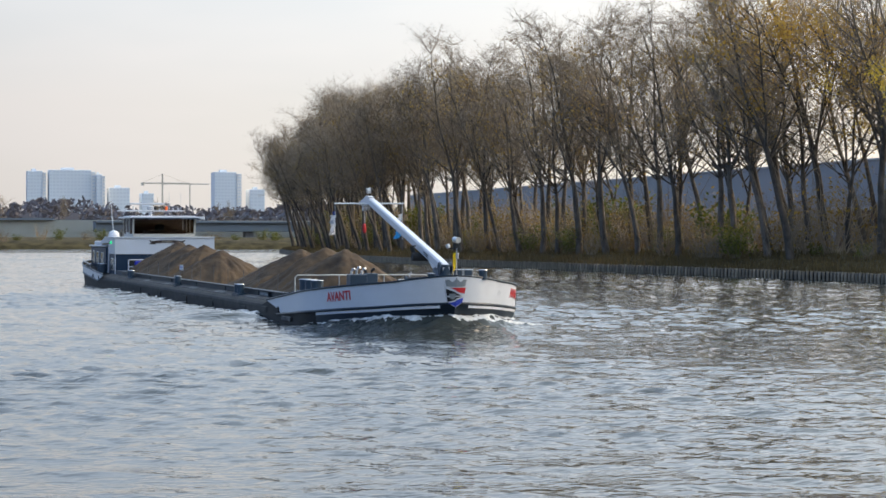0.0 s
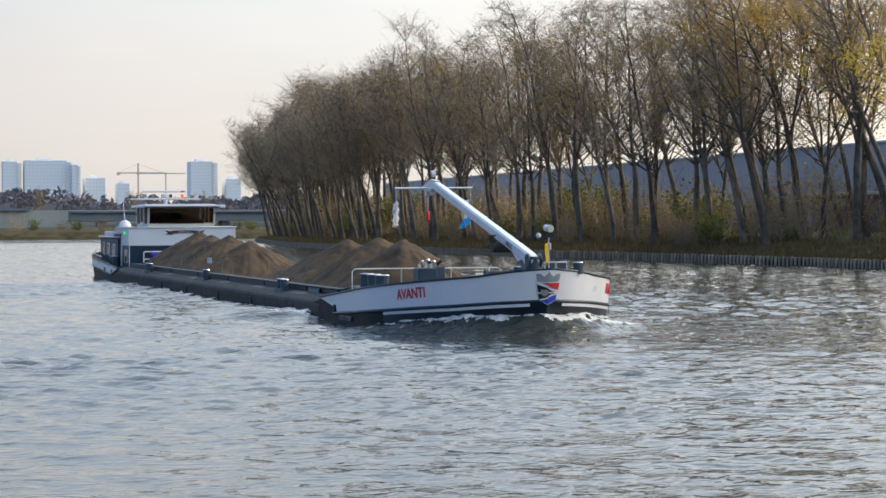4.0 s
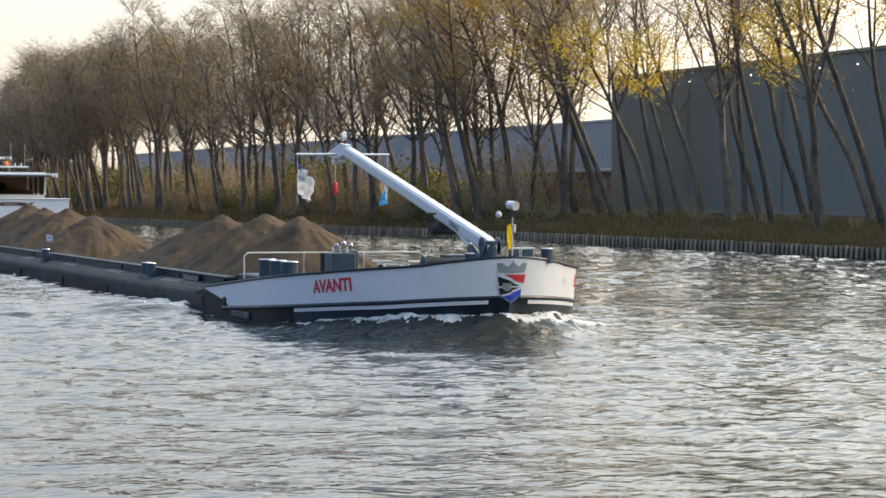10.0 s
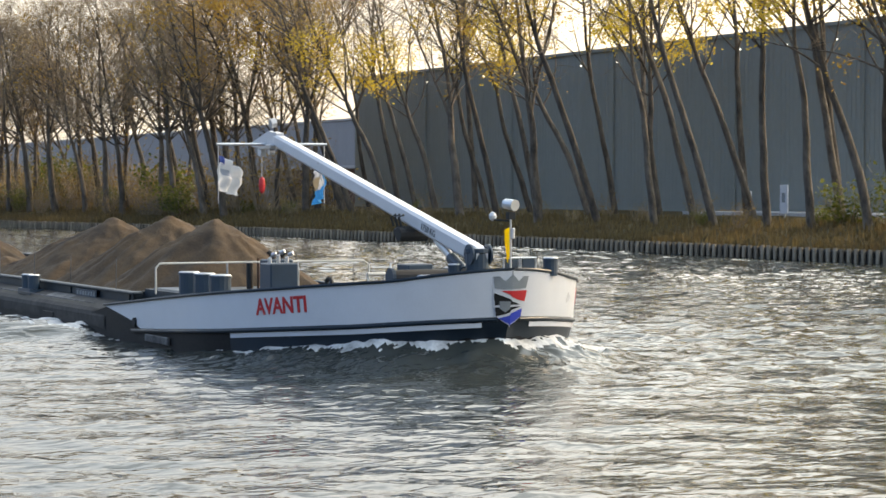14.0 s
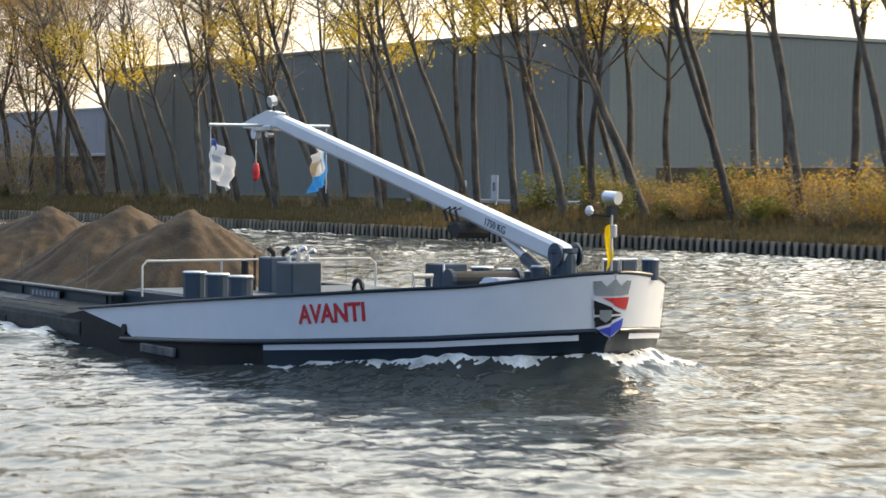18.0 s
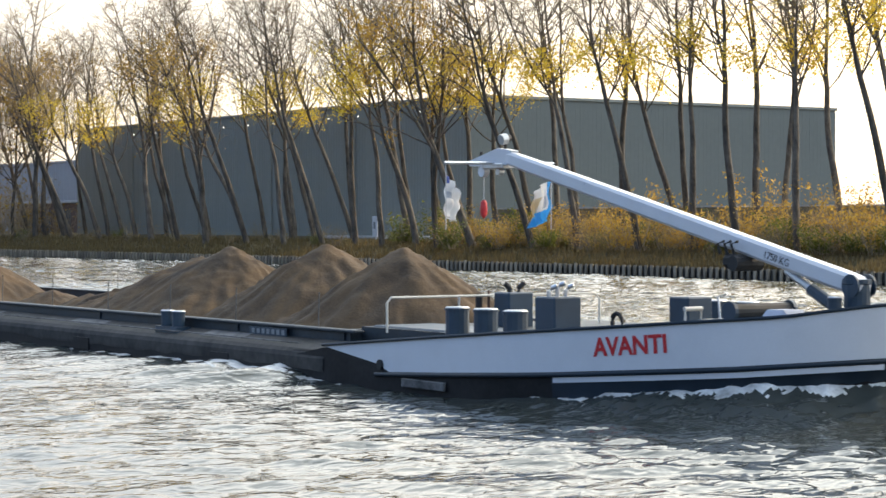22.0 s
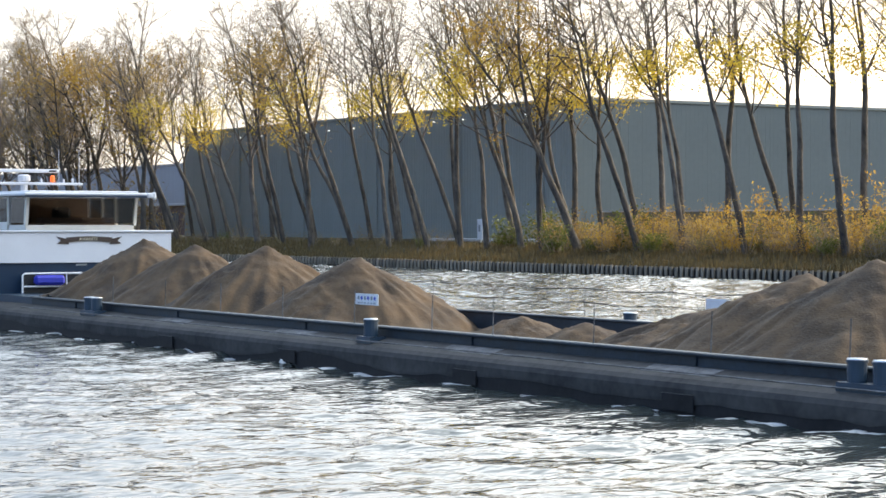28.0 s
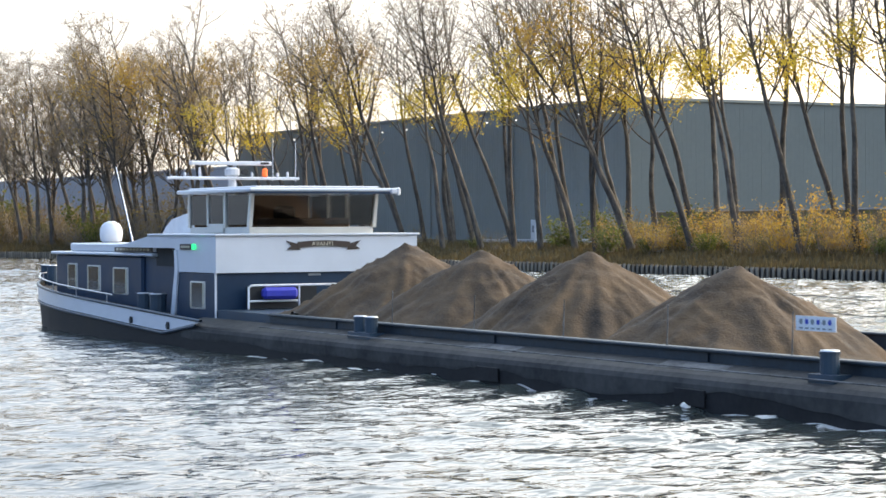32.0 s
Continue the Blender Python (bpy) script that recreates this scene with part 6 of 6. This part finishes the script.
def bow_wave():
    """The heap of water that the blunt bow pushes up, with a broken crest that falls away outwards and aft."""
    edge = [side(-14 + 12.05 * math.sin(radians(90 * i / 120)), 0.3, 1, 0.0) for i in range(121)]
    ex, ey = np.array([p.x for p in edge]), np.array([p.y for p in edge])
    V, F, crest = [], [], []
    nx, ny = 290, 290
    for i in range(nx + 1):
        x = -14.0 + 18.5 * i / nx
        for j in range(ny + 1):
            y = -9.4 + 18.8 * j / ny
            dd = np.hypot(ex - x, ey - abs(y))
            k = int(dd.argmin())
            dist = float(dd[k])
            w = max(0.0, min(1.0, (float(ex[k]) + 12.0) / 10.0))
            run = math.hypot(-1.95 - float(ex[k]), float(ey[k])) * 0.8
            off = (dist - 0.22 - 0.19 * run) / (0.20 + 0.05 * run)
            heap = 0.94 * w ** 1.5 * math.exp(-dist / (0.55 + 0.40 * w))
            chop = 0.10 * noise.noise((x * 0.9, y * 1.0, 12)) + 0.07 * noise.noise((x * 2.1, y * 2.3, 15)) + 0.03 * noise.noise((x * 4.6, y * 5.0, 11))
            torn = noise.noise((x * 2.6, y * 2.6, 21)) + 0.9 * noise.noise((x * 6, y * 6, 9)) + 0.7 * noise.noise((x * 13, y * 13, 4))
            roll = w * math.exp(-off * off) * (0.6 + 0.5 * torn) if y > 0.2 else w ** 2 * math.exp(-(dist / 0.3) ** 2) * (0.5 + 0.6 * torn)
            V.append((x, y, heap + 0.10 * max(roll, 0.0) + chop * min(heap * 4, 1.0) - 0.05))
            # froth hugs the plating towards the stem, lies in flecks outside it and trails off the port shoulder
            hug = 0.06 + 0.52 * max(w - 0.45, 0.0) - dist + 0.22 * torn - 0.6 * max(0.5 - w, 0.0)
            fleck = torn - 1.05 - 0.35 * dist - 2.0 * max(0.8 - w, 0.0)
            ridge = (0.55 - abs(off) - 0.09 * run + 0.45 * torn) if y > 0.2 else -1.0
            crest.append(max(hug, fleck, ridge))
    for i in range(nx):
        for j in range(ny):
            a = i * (ny + 1) + j
            q = (a, a + ny + 1, a + ny + 2, a + 1)
            if max(V[k][2] for k in q) > -0.042:
                F.append(q)
    ob = raw("bow_wave", V, F, [M_WAVES, M_FOAM], smooth=True)
    for p in ob.data.polygons:
        p.material_index = 1 if sum(crest[k] for k in p.vertices) / 4 > 0.0 else 0
    return tagged(ob, "bow wave with a broken white crest before the barge", "wave", kind="stuff")


def hull_wash():
    """Steeper churned water that slides along the starboard side, with torn foam where it slaps the plating."""
    rng = np.random.default_rng(4)
    nx, ny = 460, 44
    tilt = [(rng.uniform(0.8, 3.2), rng.uniform(-0.6, 0.6), rng.uniform(0, 6.28)) for _ in range(18)]
    V, F, froth = [], [], []
    for i in range(nx + 1):
        x = -67.0 + 54.0 * i / nx
        for j in range(ny + 1):
            f = j / ny
            y = -4.06 - 5.2 * f
            ends = min(1.0, (x + 67) / 6, (-13 - x) / 4.0)
            strong = 0.38 + 0.5 * math.exp(-((x + 19) / 7) ** 2) + 0.5 * max(noise.noise((x * 0.13, 0, 6)), 0)
            h = sum(math.sin(6.283 / ln * (x * math.cos(d) + y * math.sin(d)) + p) * ln for ln, d, p in tilt) * 0.0075
            z = max(ends, 0) * strong * (1 - f) ** 0.8 * (h * 1.7 + 0.10) + 0.10 * math.exp(-((x + 18.5) / 3.5) ** 2) * (1 - f) ** 1.5 * max(ends, 0) + 0.03 - 0.16 * f ** 1.5 - 0.1 * (1 - max(ends, 0))
            V.append((x, y, z))
            fine = noise.noise((x * 1.3, y * 2.5, 21)) + 0.8 * noise.noise((x * 4, y * 6, 9)) + 0.5 * noise.noise((x * 11, y * 13, 4))
            froth.append(0.55 * fine + 0.5 * strong * ends - 0.74 - 0.5 * f + 1.2 * max(h, 0) * strong + 0.46 * math.exp(-(f * 8) ** 2))
    for i in range(nx):
        for j in range(ny):
            a = i * (ny + 1) + j
            F.append((a, a + 1, a + ny + 2, a + ny + 1))
    ob = raw("hull_wash", V, F, [M_WAVES, M_FOAM], smooth=True)
    for p in ob.data.polygons:
        p.material_index = 1 if sum(froth[k] for k in p.vertices) / 4 > 0.0 else 0
    return tagged(ob, "churned wash with torn foam along the hull", "wave", kind="stuff")


waves = [bow_wave(), hull_wash()]
for k, (x, size) in enumerate(((-44.4, 1.3), (-57.5, 0.7))):
    waves.append(spray("small white splash from a scupper in the hull", [(x - 1.3, -4.5, 0.0), (x - 0.6, -4.45, 0.25), (x - 0.2, -4.35, 0.8), (x + 0.1, -4.3, 1.0), (x + 0.3, -4.25, 0.2), (x + 0.45, -4.2, 0.0)], 0.14 * size, 0.16, 20 + k))


def motions():
    rows = [(t, pose(u, v, 0, 0, 0, a)) for t, u, v, a in BARGE_ROWS]
    for ob in [barge, *heaps, *waves]:
        walk(ob, rows)
    # the waves drift across the canal
    walk(wind_waves, [(0.0, pose(0, 0, 0)), (16.0, pose(-5.8, 2.4, 0)), (32.0, pose(-11.6, 4.8, 0))])
    # the flags swing on their lines, the pennant on its mast
    for ob, beat, wide in ((white_flag, 2.3, 12), (blue_flag, 2.9, 30), (pennant, 1.9, 18)):
        at = ob.location.copy()
        rows = []
        for k in range(65):
            t = 0.5 * k
            # the white cloth hangs across the wind at first and streams aft from 22 s on
            yaw = float(np.interp(t, (0, 6, 10, 14, 20, 22, 23, 32), (-5, -15, -35, -50, -58, -50, 2, 0))) if ob is white_flag else 12.0
            rows.append((t, pose(*at, 3 * math.sin(t * beat * 1.7), 5 * math.sin(t * beat + 1), yaw + wide * math.sin(t * beat) * math.cos(0.62 * t))))
        walk(ob, rows)
    scene.frame_set(1)


motions()
